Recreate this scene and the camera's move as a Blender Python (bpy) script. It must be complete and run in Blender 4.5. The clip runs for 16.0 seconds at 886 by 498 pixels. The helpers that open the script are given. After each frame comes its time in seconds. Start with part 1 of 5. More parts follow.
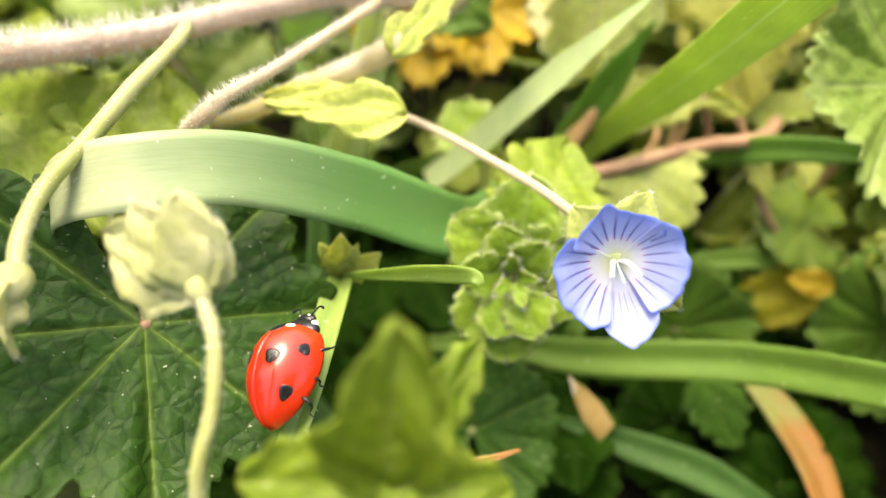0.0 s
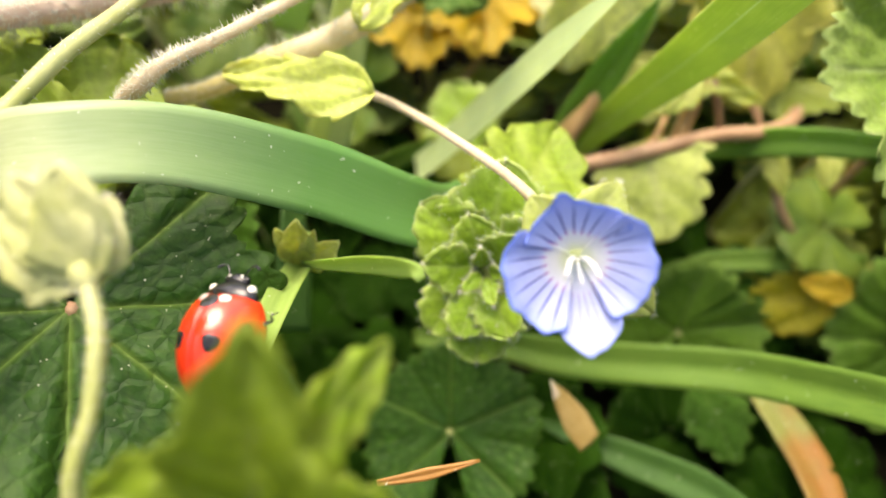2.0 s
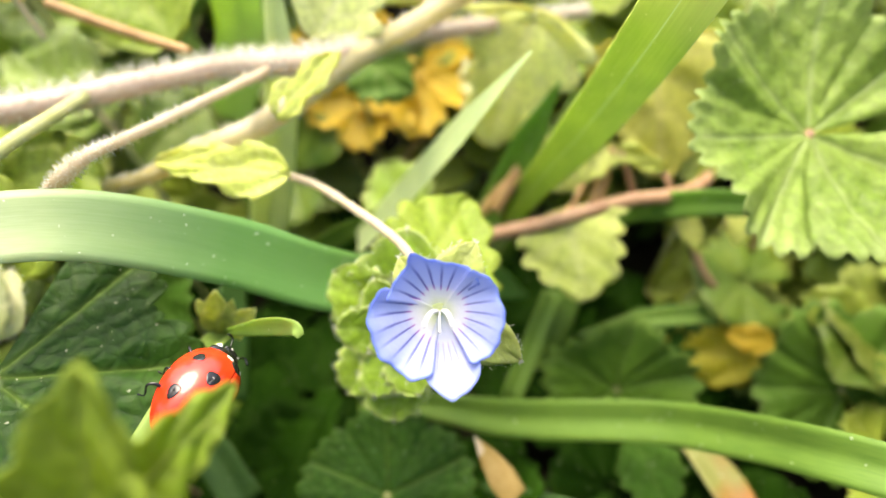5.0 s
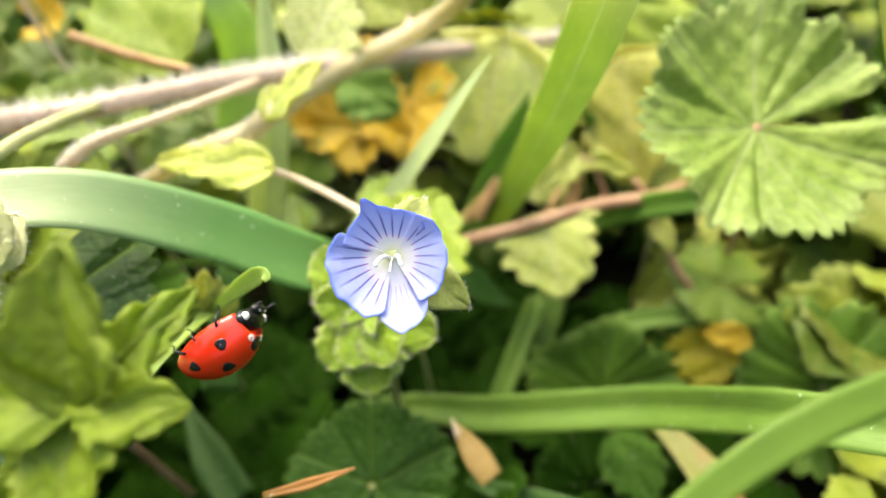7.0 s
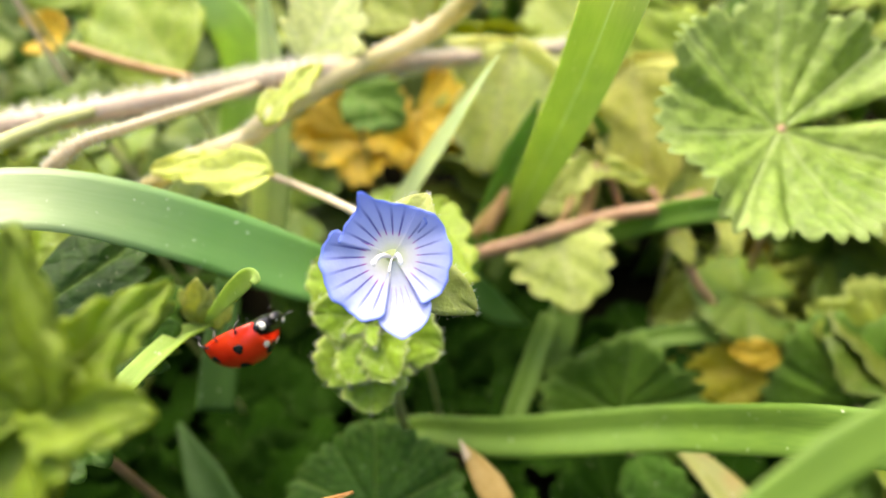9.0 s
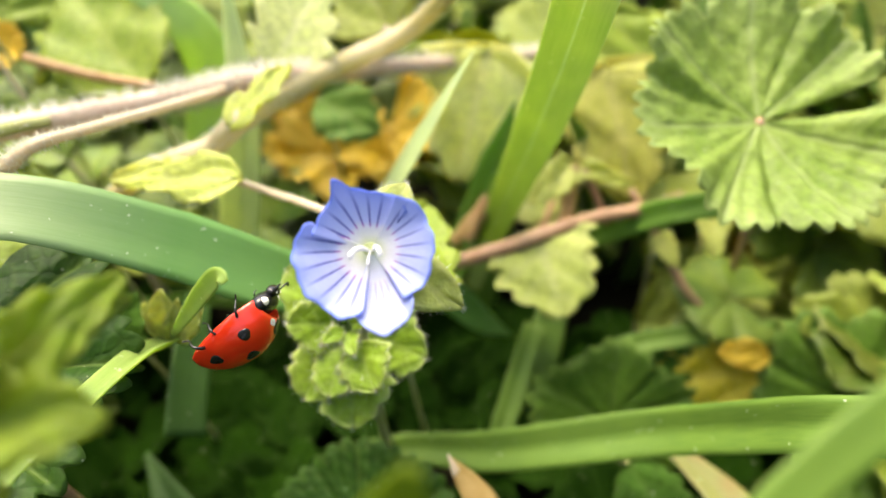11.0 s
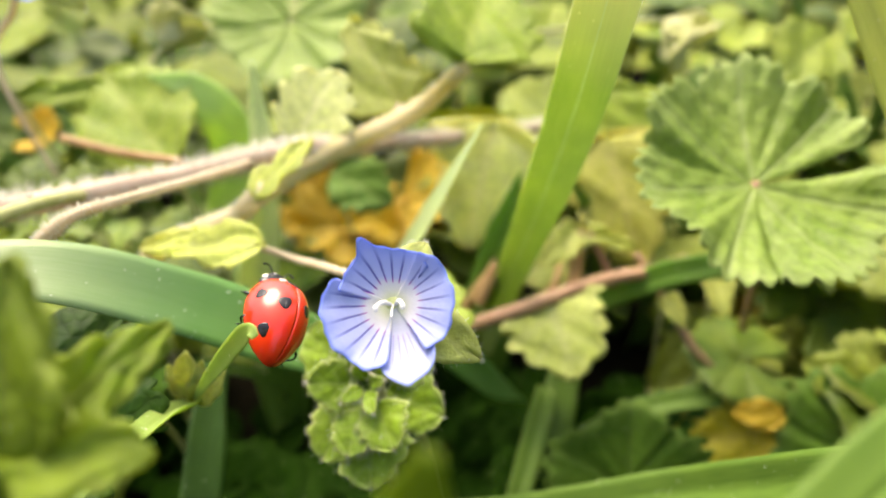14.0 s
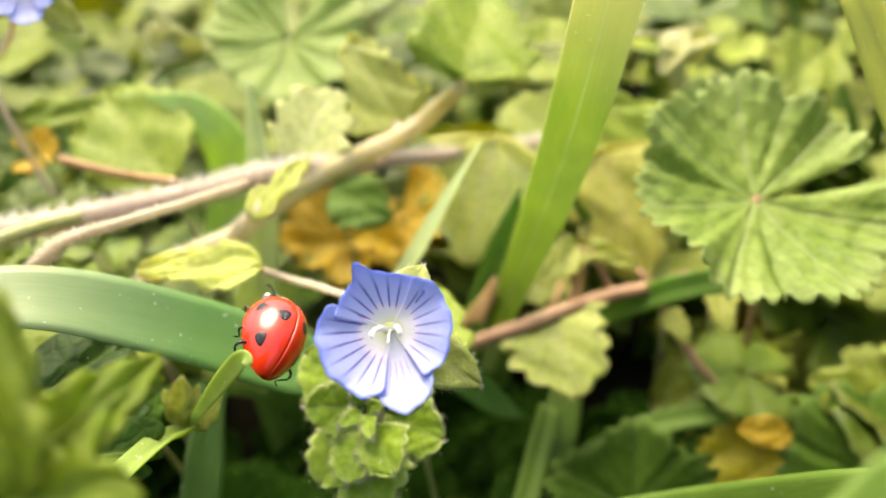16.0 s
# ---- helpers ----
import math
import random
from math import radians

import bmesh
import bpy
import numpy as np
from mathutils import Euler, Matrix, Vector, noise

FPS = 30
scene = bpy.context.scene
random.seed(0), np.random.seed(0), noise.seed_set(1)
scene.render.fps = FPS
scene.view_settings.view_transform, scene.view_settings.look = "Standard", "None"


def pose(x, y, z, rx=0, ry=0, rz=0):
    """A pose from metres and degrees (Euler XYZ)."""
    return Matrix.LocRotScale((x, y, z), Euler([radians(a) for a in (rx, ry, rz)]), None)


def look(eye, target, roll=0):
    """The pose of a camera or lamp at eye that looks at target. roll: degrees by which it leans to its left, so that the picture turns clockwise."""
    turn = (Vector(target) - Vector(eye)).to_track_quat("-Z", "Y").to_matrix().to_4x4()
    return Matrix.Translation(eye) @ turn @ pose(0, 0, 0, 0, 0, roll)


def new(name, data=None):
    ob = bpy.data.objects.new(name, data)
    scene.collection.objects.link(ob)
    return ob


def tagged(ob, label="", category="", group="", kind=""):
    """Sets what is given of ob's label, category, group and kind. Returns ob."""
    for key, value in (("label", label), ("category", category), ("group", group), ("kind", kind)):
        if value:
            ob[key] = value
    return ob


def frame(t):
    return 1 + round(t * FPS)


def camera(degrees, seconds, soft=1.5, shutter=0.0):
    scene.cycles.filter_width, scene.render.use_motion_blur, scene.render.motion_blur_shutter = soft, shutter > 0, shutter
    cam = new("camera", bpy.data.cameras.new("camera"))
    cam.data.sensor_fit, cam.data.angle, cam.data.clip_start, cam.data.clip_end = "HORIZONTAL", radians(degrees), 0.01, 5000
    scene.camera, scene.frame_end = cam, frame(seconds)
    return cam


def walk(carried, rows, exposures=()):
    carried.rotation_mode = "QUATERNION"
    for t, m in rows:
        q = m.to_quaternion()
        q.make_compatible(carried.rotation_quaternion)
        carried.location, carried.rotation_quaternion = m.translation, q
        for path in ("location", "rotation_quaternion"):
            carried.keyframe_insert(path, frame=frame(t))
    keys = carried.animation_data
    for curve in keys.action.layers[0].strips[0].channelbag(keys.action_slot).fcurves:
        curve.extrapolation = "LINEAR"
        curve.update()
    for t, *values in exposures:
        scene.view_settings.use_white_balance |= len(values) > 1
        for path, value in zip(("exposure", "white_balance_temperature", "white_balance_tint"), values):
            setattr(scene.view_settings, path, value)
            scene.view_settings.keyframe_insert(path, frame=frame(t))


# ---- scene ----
cam = camera(73.7, 16.0)
U = 0.01  # all lengths below are in centimetres

# seconds, eye (cm), turn (degrees)
PATH = [
    (0, 0.000, 0.000, 8.500, 32.00, 0.00, 0.00),
    (0.5, 0.164, 0.103, 8.347, 32.00, 0.22, 0.63),
    (1, 0.265, 0.178, 8.197, 32.22, 0.89, 2.06),
    (1.5, 0.365, 0.238, 8.078, 32.25, 1.34, 2.70),
    (2, 0.514, 0.226, 8.145, 31.17, 1.32, 2.85),
    (2.5, 0.700, 0.307, 8.292, 31.22, 0.18, 1.95),
    (3, 0.795, 0.323, 8.388, 31.22, 0.37, 1.95),
    (3.5, 0.846, 0.351, 8.287, 32.05, 0.75, 2.04),
    (4, 0.950, 0.257, 8.396, 35.06, 0.97, 1.77),
    (4.5, 1.082, -0.060, 8.631, 36.38, 0.77, 1.43),
    (4.7, 1.180, -0.043, 8.546, 37.08, 1.37, 0.84),
    (6.8, 1.706, -0.887, 8.227, 44.47, 4.45, 0.95),
    (7, 1.782, -0.944, 8.252, 44.24, 4.26, 1.16),
    (7.5, 1.858, -0.997, 8.081, 43.52, 4.53, 1.05),
    (8, 1.876, -0.923, 8.003, 45.32, 4.47, 1.08),
    (8.5, 1.939, -0.959, 8.051, 46.38, 4.35, 1.01),
    (9, 1.794, -0.834, 7.858, 47.01, 5.25, 1.72),
    (9.2, 1.779, -0.789, 7.819, 46.55, 5.93, 1.71),
    (11.3, 1.730, -0.810, 7.524, 49.44, 5.00, -1.39),
    (11.5, 1.737, -0.884, 7.603, 49.50, 4.88, -1.35),
    (12, 1.787, -0.914, 7.567, 50.65, 4.85, -1.47),
    (12.5, 1.868, -1.003, 7.531, 52.33, 5.16, -1.84),
    (13, 1.829, -1.090, 7.625, 55.29, 5.92, -1.46),
    (13.5, 1.799, -1.096, 7.626, 55.75, 6.03, -1.52),
    (14, 1.641, -1.051, 7.581, 56.40, 6.17, -1.38),
    (14.5, 1.628, -1.034, 7.612, 56.38, 6.35, -1.19),
    (15, 1.608, -0.999, 7.545, 56.31, 6.68, -1.07),
    (15.5, 1.687, -1.002, 7.621, 57.10, 6.61, -1.22),
    (16, 1.678, -0.964, 7.613, 57.51, 6.75, -1.54),
]
walk(cam, [(t, pose(x * U, y * U, z * U, rx, ry, rz)) for t, x, y, z, rx, ry, rz in PATH],
     [(0.0, 1.74, 7100, 13), (1.2, 1.66, 7100, 13), (2.0, 1.64, 7000, 12), (3.0, 1.74, 6900, 11), (4.0, 1.84, 6800, 11), (7.0, 1.78, 6800, 11), (9.0, 1.78, 6800, 11), (11.5, 1.74, 6900, 12), (13.5, 1.63, 7000, 13), (16.0, 1.67, 7200, 14)])
cam.data.dof.use_dof = True
cam.data.dof.focus_distance = 0.041
cam.data.dof.aperture_fstop = 18.0

# ---- light: bright, thinly overcast day ----
world = bpy.data.worlds.new("sky")
scene.world = world
world.use_nodes = True
wn = world.node_tree
sky = wn.nodes.new("ShaderNodeTexSky")
sky.sky_type = "NISHITA"
sky.sun_disc = False
sky.sun_elevation, sky.sun_rotation = radians(67), radians(-20)
sky.dust_density = 6.0
wn.links.new(sky.outputs[0], wn.nodes["Background"].inputs[0])
wn.nodes["Background"].inputs[1].default_value = 0.15
sun_data = bpy.data.lights.new("sun", "SUN")
sun_data.energy, sun_data.angle, sun_data.color = 1.45, radians(40), (1.0, 0.92, 0.76)
sun = new("sun", sun_data)
sun.matrix_world = look((-0.15, 0.4, 1.0), (0, 0, 0))


# ---- materials ----
def nodes_of(name, rough=0.5, metal=0.0):
    m = bpy.data.materials.new(name)
    m.use_nodes = True
    nt = m.node_tree
    b = nt.nodes["Principled BSDF"]
    b.inputs["Roughness"].default_value, b.inputs["Metallic"].default_value = rough, metal
    return m, nt, b


def node(nt, kind, **sets):
    n = nt.nodes.new(kind)
    for k, v in sets.items():
        n.inputs[k.replace("_", " ")].default_value = v
    return n


def noise_of(nt, scale, detail=4.0):
    co = nt.nodes.new("ShaderNodeTexCoord")
    n = node(nt, "ShaderNodeTexNoise", Scale=scale, Detail=detail)
    nt.links.new(co.outputs["Object"], n.inputs["Vector"])
    return n


def ramp(nt, src, stops):
    r = nt.nodes.new("ShaderNodeValToRGB")
    e = r.color_ramp.elements
    while len(e) < len(stops):
        e.new(0.5)
    for el, (p, c) in zip(e, stops):
        el.position, el.color = p, (*c, 1)
    nt.links.new(src, r.inputs[0])
    return r


def mix_rgb(nt, a, b, fac, blend="MIX"):
    m = nt.nodes.new("ShaderNodeMix")
    m.data_type, m.blend_type = "RGBA", blend
    for v, k in ((fac, 0), (a, 6), (b, 7)):
        if hasattr(v, "is_linked"):
            nt.links.new(v, m.inputs[k])
        else:
            m.inputs[k].default_value = v if k == 0 else (*v, 1)
    return m.outputs[2]


def attribute(nt, name):
    a = nt.nodes.new("ShaderNodeAttribute")
    a.attribute_name = name
    return a


def bump(nt, b, height, strength, distance):
    n = node(nt, "ShaderNodeBump", Strength=strength, Distance=distance)
    nt.links.new(height, n.inputs["Height"])
    nt.links.new(n.outputs[0], b.inputs["Normal"])
    return n


def see_through(m, nt, b, colour, part_of):
    """Thin leaf tissue: some of the light comes through."""
    tr = nt.nodes.new("ShaderNodeBsdfTranslucent")
    if hasattr(colour, "is_linked"):
        nt.links.new(colour, tr.inputs[0])
    else:
        tr.inputs[0].default_value = (*colour, 1)
    mx = nt.nodes.new("ShaderNodeMixShader")
    mx.inputs[0].default_value = part_of
    nt.links.new(b.outputs[0], mx.inputs[1])
    nt.links.new(tr.outputs[0], mx.inputs[2])
    nt.links.new(mx.outputs[0], nt.nodes["Material Output"].inputs[0])


def leaf_material(name, dark, light, vein, rough=0.45, through_it=0.35, bumpy=0.4, vary=0.25, veiny=0.45, cells=0.0, rim=0.35, gloss=0.35):
    m, nt, b = nodes_of(name, rough)
    b.inputs["Specular IOR Level"].default_value = gloss
    n1, n2 = noise_of(nt, 180, 5), noise_of(nt, 1400, 3)
    base = ramp(nt, n1.outputs[0], [(0.3, dark), (0.7, light)]).outputs[0]
    speck = ramp(nt, n2.outputs[0], [(0.35, (0.72, 0.72, 0.72)), (0.65, (1.2, 1.2, 1.15))]).outputs[0]
    base = mix_rgb(nt, base, speck, 0.6, "MULTIPLY")
    geo = nt.nodes.new("ShaderNodeNewGeometry")
    isl = ramp(nt, geo.outputs["Random Per Island"], [(0.0, (1 - vary,) * 3), (1.0, (1 + vary, 1 + vary, 1))]).outputs[0]
    base = mix_rgb(nt, base, isl, 1.0, "MULTIPLY")
    va, ri = attribute(nt, "vein"), attribute(nt, "rim")
    fac = nt.nodes.new("ShaderNodeMath")
    fac.operation = "MULTIPLY"
    fac.inputs[1].default_value = veiny
    nt.links.new(va.outputs["Fac"], fac.inputs[0])
    both = nt.nodes.new("ShaderNodeMath")
    both.operation = "MULTIPLY_ADD"
    both.inputs[1].default_value = rim
    nt.links.new(ri.outputs["Fac"], both.inputs[0])
    nt.links.new(fac.outputs[0], both.inputs[2])
    fac = both
    if cells:
        net = nt.nodes.new("ShaderNodeTexVoronoi")
        net.feature = "DISTANCE_TO_EDGE"
        net.inputs["Scale"].default_value = cells
        at = nt.nodes.new("ShaderNodeTexCoord")
        nt.links.new(at.outputs["Object"], net.inputs["Vector"])
        base = mix_rgb(nt, base, ramp(nt, net.outputs["Distance"], [(0.0, (0.76, 0.79, 0.76)), (0.12, (1.05, 1.04, 1.03))]).outputs[0], 1.0, "MULTIPLY")
    col = mix_rgb(nt, base, vein, fac.outputs[0])
    dust = ramp(nt, noise_of(nt, 2300, 1).outputs[0], [(0.74, (0, 0, 0)), (0.79, (0.55,) * 3)])
    col = mix_rgb(nt, col, (0.66, 0.68, 0.5), dust.outputs[0])
    nt.links.new(col, b.inputs["Base Color"])
    first = bump(nt, b, n2.outputs[0], bumpy, 0.0004)
    if cells:
        vo = nt.nodes.new("ShaderNodeTexVoronoi")
        vo.feature = "DISTANCE_TO_EDGE"
        vo.inputs["Scale"].default_value = cells
        co = nt.nodes.new("ShaderNodeTexCoord")
        nt.links.new(co.outputs["Object"], vo.inputs["Vector"])
        flat = ramp(nt, vo.outputs["Distance"], [(0.0, (0, 0, 0)), (0.3, (1, 1, 1))])
        again = node(nt, "ShaderNodeBump", Strength=0.28, Distance=0.0004)
        nt.links.new(flat.outputs[0], again.inputs["Height"])
        nt.links.new(first.outputs[0], again.inputs["Normal"])
        nt.links.new(again.outputs[0], b.inputs["Normal"])
    warm = mix_rgb(nt, col, (1.5, 1.25, 0.5), 1.0, "MULTIPLY")
    see_through(m, nt, b, warm, through_it)
    return m


def blade_material(name, dark, light, dry=None, rough=0.38, through_it=0.3, glow=(1.25, 1.15, 0.65), fade=None):
    """Grass: fine lines along the blade, darker keel, paler margins."""
    m, nt, b = nodes_of(name, rough)
    ac, al = attribute(nt, "across"), attribute(nt, "along")
    comb = nt.nodes.new("ShaderNodeCombineXYZ")
    for k, (src, mul) in enumerate(((ac, 9.0), (al, 1.6))):
        mu = nt.nodes.new("ShaderNodeMath")
        mu.operation = "MULTIPLY"
        mu.inputs[1].default_value = mul
        nt.links.new(src.outputs["Fac"], mu.inputs[0])
        nt.links.new(mu.outputs[0], comb.inputs[k])
    lines = node(nt, "ShaderNodeTexNoise", Scale=1.6, Detail=4.0)
    nt.links.new(comb.outputs[0], lines.inputs["Vector"])
    spots = noise_of(nt, 260, 4)
    base = ramp(nt, lines.outputs[0], [(0.2, dark), (0.8, light)]).outputs[0]
    tone = ramp(nt, spots.outputs[0], [(0.3, (0.85, 0.88, 0.88)), (0.7, (1.12, 1.1, 1.06))]).outputs[0]
    base = mix_rgb(nt, base, tone, 0.7, "MULTIPLY")
    if dry:
        n3 = noise_of(nt, 90, 2)
        f3 = ramp(nt, n3.outputs[0], [(0.45, (0, 0, 0)), (0.6, (1, 1, 1))])
        base = mix_rgb(nt, base, dry, f3.outputs[0])
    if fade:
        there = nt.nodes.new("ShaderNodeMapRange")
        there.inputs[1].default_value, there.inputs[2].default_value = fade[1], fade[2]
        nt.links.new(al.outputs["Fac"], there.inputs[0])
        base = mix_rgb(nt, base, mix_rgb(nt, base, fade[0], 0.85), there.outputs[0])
    dust = ramp(nt, noise_of(nt, 2100, 1).outputs[0], [(0.74, (0, 0, 0)), (0.79, (0.7,) * 3)])
    base = mix_rgb(nt, base, (0.72, 0.76, 0.62), dust.outputs[0])
    nt.links.new(base, b.inputs["Base Color"])
    bump(nt, b, lines.outputs[0], 0.07, 0.0002)
    see_through(m, nt, b, mix_rgb(nt, base, glow, 1.0, "MULTIPLY"), through_it)
    return m


def plain_material(name, a, c, scale=600, rough=0.5, bumpy=0.3, sss=0.0):
    m, nt, b = nodes_of(name, rough)
    n1, n2 = noise_of(nt, scale, 5), noise_of(nt, scale * 6, 3)
    base = ramp(nt, n1.outputs[0], [(0.3, a), (0.7, c)]).outputs[0]
    nt.links.new(base, b.inputs["Base Color"])
    bump(nt, b, n2.outputs[0], bumpy, 0.0003)
    if sss:
        see_through(m, nt, b, base, sss)
    return m


def petal_material():
    m, nt, b = nodes_of("speedwell_petal", 0.55)
    ac, al = attribute(nt, "across"), attribute(nt, "along")
    body = ramp(nt, al.outputs["Fac"], [(0.0, (0.6, 0.68, 0.36)), (0.18, (0.7, 0.74, 0.5)), (0.3, (0.72, 0.73, 0.69)), (0.44, (0.68, 0.69, 0.76)), (0.53, (0.51, 0.56, 0.82)), (0.85, (0.42, 0.49, 0.82)), (0.96, (0.34, 0.42, 0.8)), (1.0, (0.13, 0.22, 0.72))]).outputs[0]
    mul = nt.nodes.new("ShaderNodeMath")
    mul.operation = "MULTIPLY"
    mul.inputs[1].default_value = 25.0
    nt.links.new(ac.outputs["Fac"], mul.inputs[0])
    wob = noise_of(nt, 500, 2)
    add = nt.nodes.new("ShaderNodeMath")
    add.operation = "ADD"
    nt.links.new(mul.outputs[0], add.inputs[0])
    nt.links.new(wob.outputs[0], add.inputs[1])
    cosn = nt.nodes.new("ShaderNodeMath")
    cosn.operation = "COSINE"
    nt.links.new(add.outputs[0], cosn.inputs[0])
    line = ramp(nt, cosn.outputs[0], [(0.66, (0, 0, 0)), (0.93, (1.0,) * 3)])
    reach = ramp(nt, al.outputs["Fac"], [(0.41, (0, 0, 0)), (0.46, (1.0,) * 3), (0.75, (0.8,) * 3), (0.96, (0.1,) * 3)])
    f = mix_rgb(nt, line.outputs[0], reach.outputs[0], 1.0, "MULTIPLY")
    dark = ramp(nt, al.outputs["Fac"], [(0.44, (0.42, 0.06, 0.42)), (0.55, (0.07, 0.06, 0.32)), (1.0, (0.1, 0.12, 0.5))]).outputs[0]
    lined = nt.nodes.new("ShaderNodeAttribute")
    lined.attribute_name = "lined"
    f = mix_rgb(nt, (0, 0, 0), f, lined.outputs["Fac"])
    col = mix_rgb(nt, body, dark, f)
    pale = attribute(nt, "pale")
    col = mix_rgb(nt, col, (0.5, 0.55, 0.78), pale.outputs["Fac"])
    nt.links.new(col, b.inputs["Base Color"])
    n2 = noise_of(nt, 2500, 3)
    bump(nt, b, n2.outputs[0], 0.25, 0.0002)
    see_through(m, nt, b, col, 0.35)
    return m


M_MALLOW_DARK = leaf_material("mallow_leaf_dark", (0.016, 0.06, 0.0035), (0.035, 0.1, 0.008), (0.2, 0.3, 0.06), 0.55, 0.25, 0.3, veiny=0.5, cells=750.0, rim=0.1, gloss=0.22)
M_MALLOW = leaf_material("mallow_leaf_light", (0.165, 0.27, 0.035), (0.265, 0.37, 0.085), (0.38, 0.45, 0.2), 0.5, 0.4, 0.6)
M_SPEED = leaf_material("speedwell_leaf", (0.18, 0.29, 0.02), (0.32, 0.43, 0.055), (0.42, 0.5, 0.12), 0.5, 0.5, 0.5)
M_SHOOT = leaf_material("shoot_leaf", (0.15, 0.27, 0.011), (0.28, 0.39, 0.031), (0.39, 0.47, 0.11), 0.5, 0.58, 0.5)
# darker copy of shoot_leaf: shade on the larger leaves put into the colour
M_SHOOT_SHADED = leaf_material("shoot_leaf_shaded", (0.135, 0.225, 0.007), (0.235, 0.33, 0.02), (0.25, 0.32, 0.05), 0.5, 0.5, 0.5)
M_SPEED_PALE = leaf_material("speedwell_leaf_pale", (0.3, 0.38, 0.08), (0.43, 0.5, 0.16), (0.5, 0.55, 0.24), 0.5, 0.4, 0.5)
M_BUD = leaf_material("bud_leaf", (0.16, 0.29, 0.013), (0.28, 0.43, 0.035), (0.52, 0.6, 0.24), 0.55, 0.35, 0.4, veiny=0.2, rim=0.7)
# near-black on purpose: the deep shade over the soil is in this colour
M_LOW_SHADED = leaf_material("low_leaf", (0.006, 0.022, 0.0015), (0.014, 0.044, 0.003), (0.03, 0.07, 0.01), 0.8, 0.2, 0.4, gloss=0.02)
M_WHITISH = leaf_material("leaf_whitish", (0.48, 0.54, 0.28), (0.6, 0.65, 0.4), (0.66, 0.7, 0.5), 0.55, 0.45, 0.4)
M_MALLOW_MID = leaf_material("mallow_leaf_mid", (0.055, 0.13, 0.012), (0.105, 0.21, 0.025), (0.22, 0.32, 0.08), 0.6, 0.3, 0.4, gloss=0.2)
# leaves deep among the weeds; their shade is put into the colour
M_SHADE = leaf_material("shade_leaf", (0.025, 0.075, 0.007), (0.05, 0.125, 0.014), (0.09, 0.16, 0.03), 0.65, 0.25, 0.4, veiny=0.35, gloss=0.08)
M_OLIVE = leaf_material("olive_yellow_leaf", (0.3, 0.27, 0.015), (0.5, 0.36, 0.03), (0.5, 0.42, 0.08), 0.55, 0.4, 0.4)
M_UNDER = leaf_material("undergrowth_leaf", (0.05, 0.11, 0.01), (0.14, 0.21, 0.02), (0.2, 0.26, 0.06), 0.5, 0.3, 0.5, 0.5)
# lighter copy of undergrowth_leaf, with the light on the leaves in its colour
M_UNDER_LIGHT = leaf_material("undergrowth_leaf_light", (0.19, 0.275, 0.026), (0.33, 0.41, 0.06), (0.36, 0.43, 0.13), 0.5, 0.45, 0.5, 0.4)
M_BRACT = leaf_material("bract_leaf", (0.4, 0.5, 0.1), (0.55, 0.63, 0.2), (0.62, 0.68, 0.3), 0.5, 0.5, 0.4)
M_LEAF_PALE = leaf_material("pale_leaf", (0.48, 0.58, 0.24), (0.62, 0.7, 0.36), (0.7, 0.75, 0.5), 0.55, 0.5, 0.4)
M_YELLOW_GREEN = leaf_material("yellowish_leaf", (0.48, 0.53, 0.08), (0.62, 0.66, 0.18), (0.6, 0.6, 0.25), 0.5, 0.5, 0.4)
M_YELLOW = leaf_material("yellowed_leaf", (0.43, 0.31, 0.012), (0.58, 0.44, 0.022), (0.66, 0.54, 0.1), 0.5, 0.4, 0.5)
M_BLADE = blade_material("grass_mid", (0.1, 0.21, 0.018), (0.18, 0.31, 0.04), None, 0.58)
# pale first part is sky sheen put into the colour, fading to green
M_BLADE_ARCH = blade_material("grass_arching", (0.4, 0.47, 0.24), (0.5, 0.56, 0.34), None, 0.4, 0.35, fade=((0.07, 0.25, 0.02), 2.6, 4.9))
# whitish top: haze and sky glare painted in by the fade
M_BLADE_TALL = blade_material("grass_tall", (0.33, 0.48, 0.14), (0.43, 0.57, 0.21), None, 0.36, 0.6, fade=((0.66, 0.68, 0.62), 5.3, 6.6))
M_BLADE_SOFT = blade_material("grass_greyish", (0.5, 0.63, 0.32), (0.6, 0.71, 0.4), None, 0.45, 0.5)
M_BLADE_FRESH = blade_material("grass_fresh", (0.14, 0.3, 0.03), (0.23, 0.42, 0.07), None, 0.5, 0.5)
M_BLADE_BRIGHT = blade_material("grass_bright", (0.33, 0.49, 0.11), (0.43, 0.57, 0.17), None, 0.36, 0.55)
M_BLADE_SILVER = blade_material("grass_silvery", (0.5, 0.61, 0.38), (0.61, 0.7, 0.48), None, 0.36, 0.6, (1.05, 1.08, 0.95))
M_BLADE_DEEP = blade_material("grass_deep", (0.075, 0.16, 0.006), (0.13, 0.22, 0.014), None, 0.65, 0.25)
# darker copy of grass_mid, with the shade among the weeds in its colour
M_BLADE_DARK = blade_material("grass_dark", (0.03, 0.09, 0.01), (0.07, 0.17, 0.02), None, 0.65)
M_BLADE_OLIVE = blade_material("grass_olive", (0.14, 0.21, 0.004), (0.2, 0.28, 0.008), None, 0.6, 0.5)
M_BLADE_YELLOW = blade_material("grass_yellowish", (0.46, 0.52, 0.12), (0.58, 0.62, 0.2), None, 0.5, 0.6)
M_BLADE_DRY = blade_material("grass_dry", (0.32, 0.14, 0.03), (0.45, 0.24, 0.06), (0.3, 0.32, 0.08))
M_BLADE_BENT = blade_material("grass_bent", (0.4, 0.6, 0.17), (0.5, 0.68, 0.26), None, 0.45, 0.55)
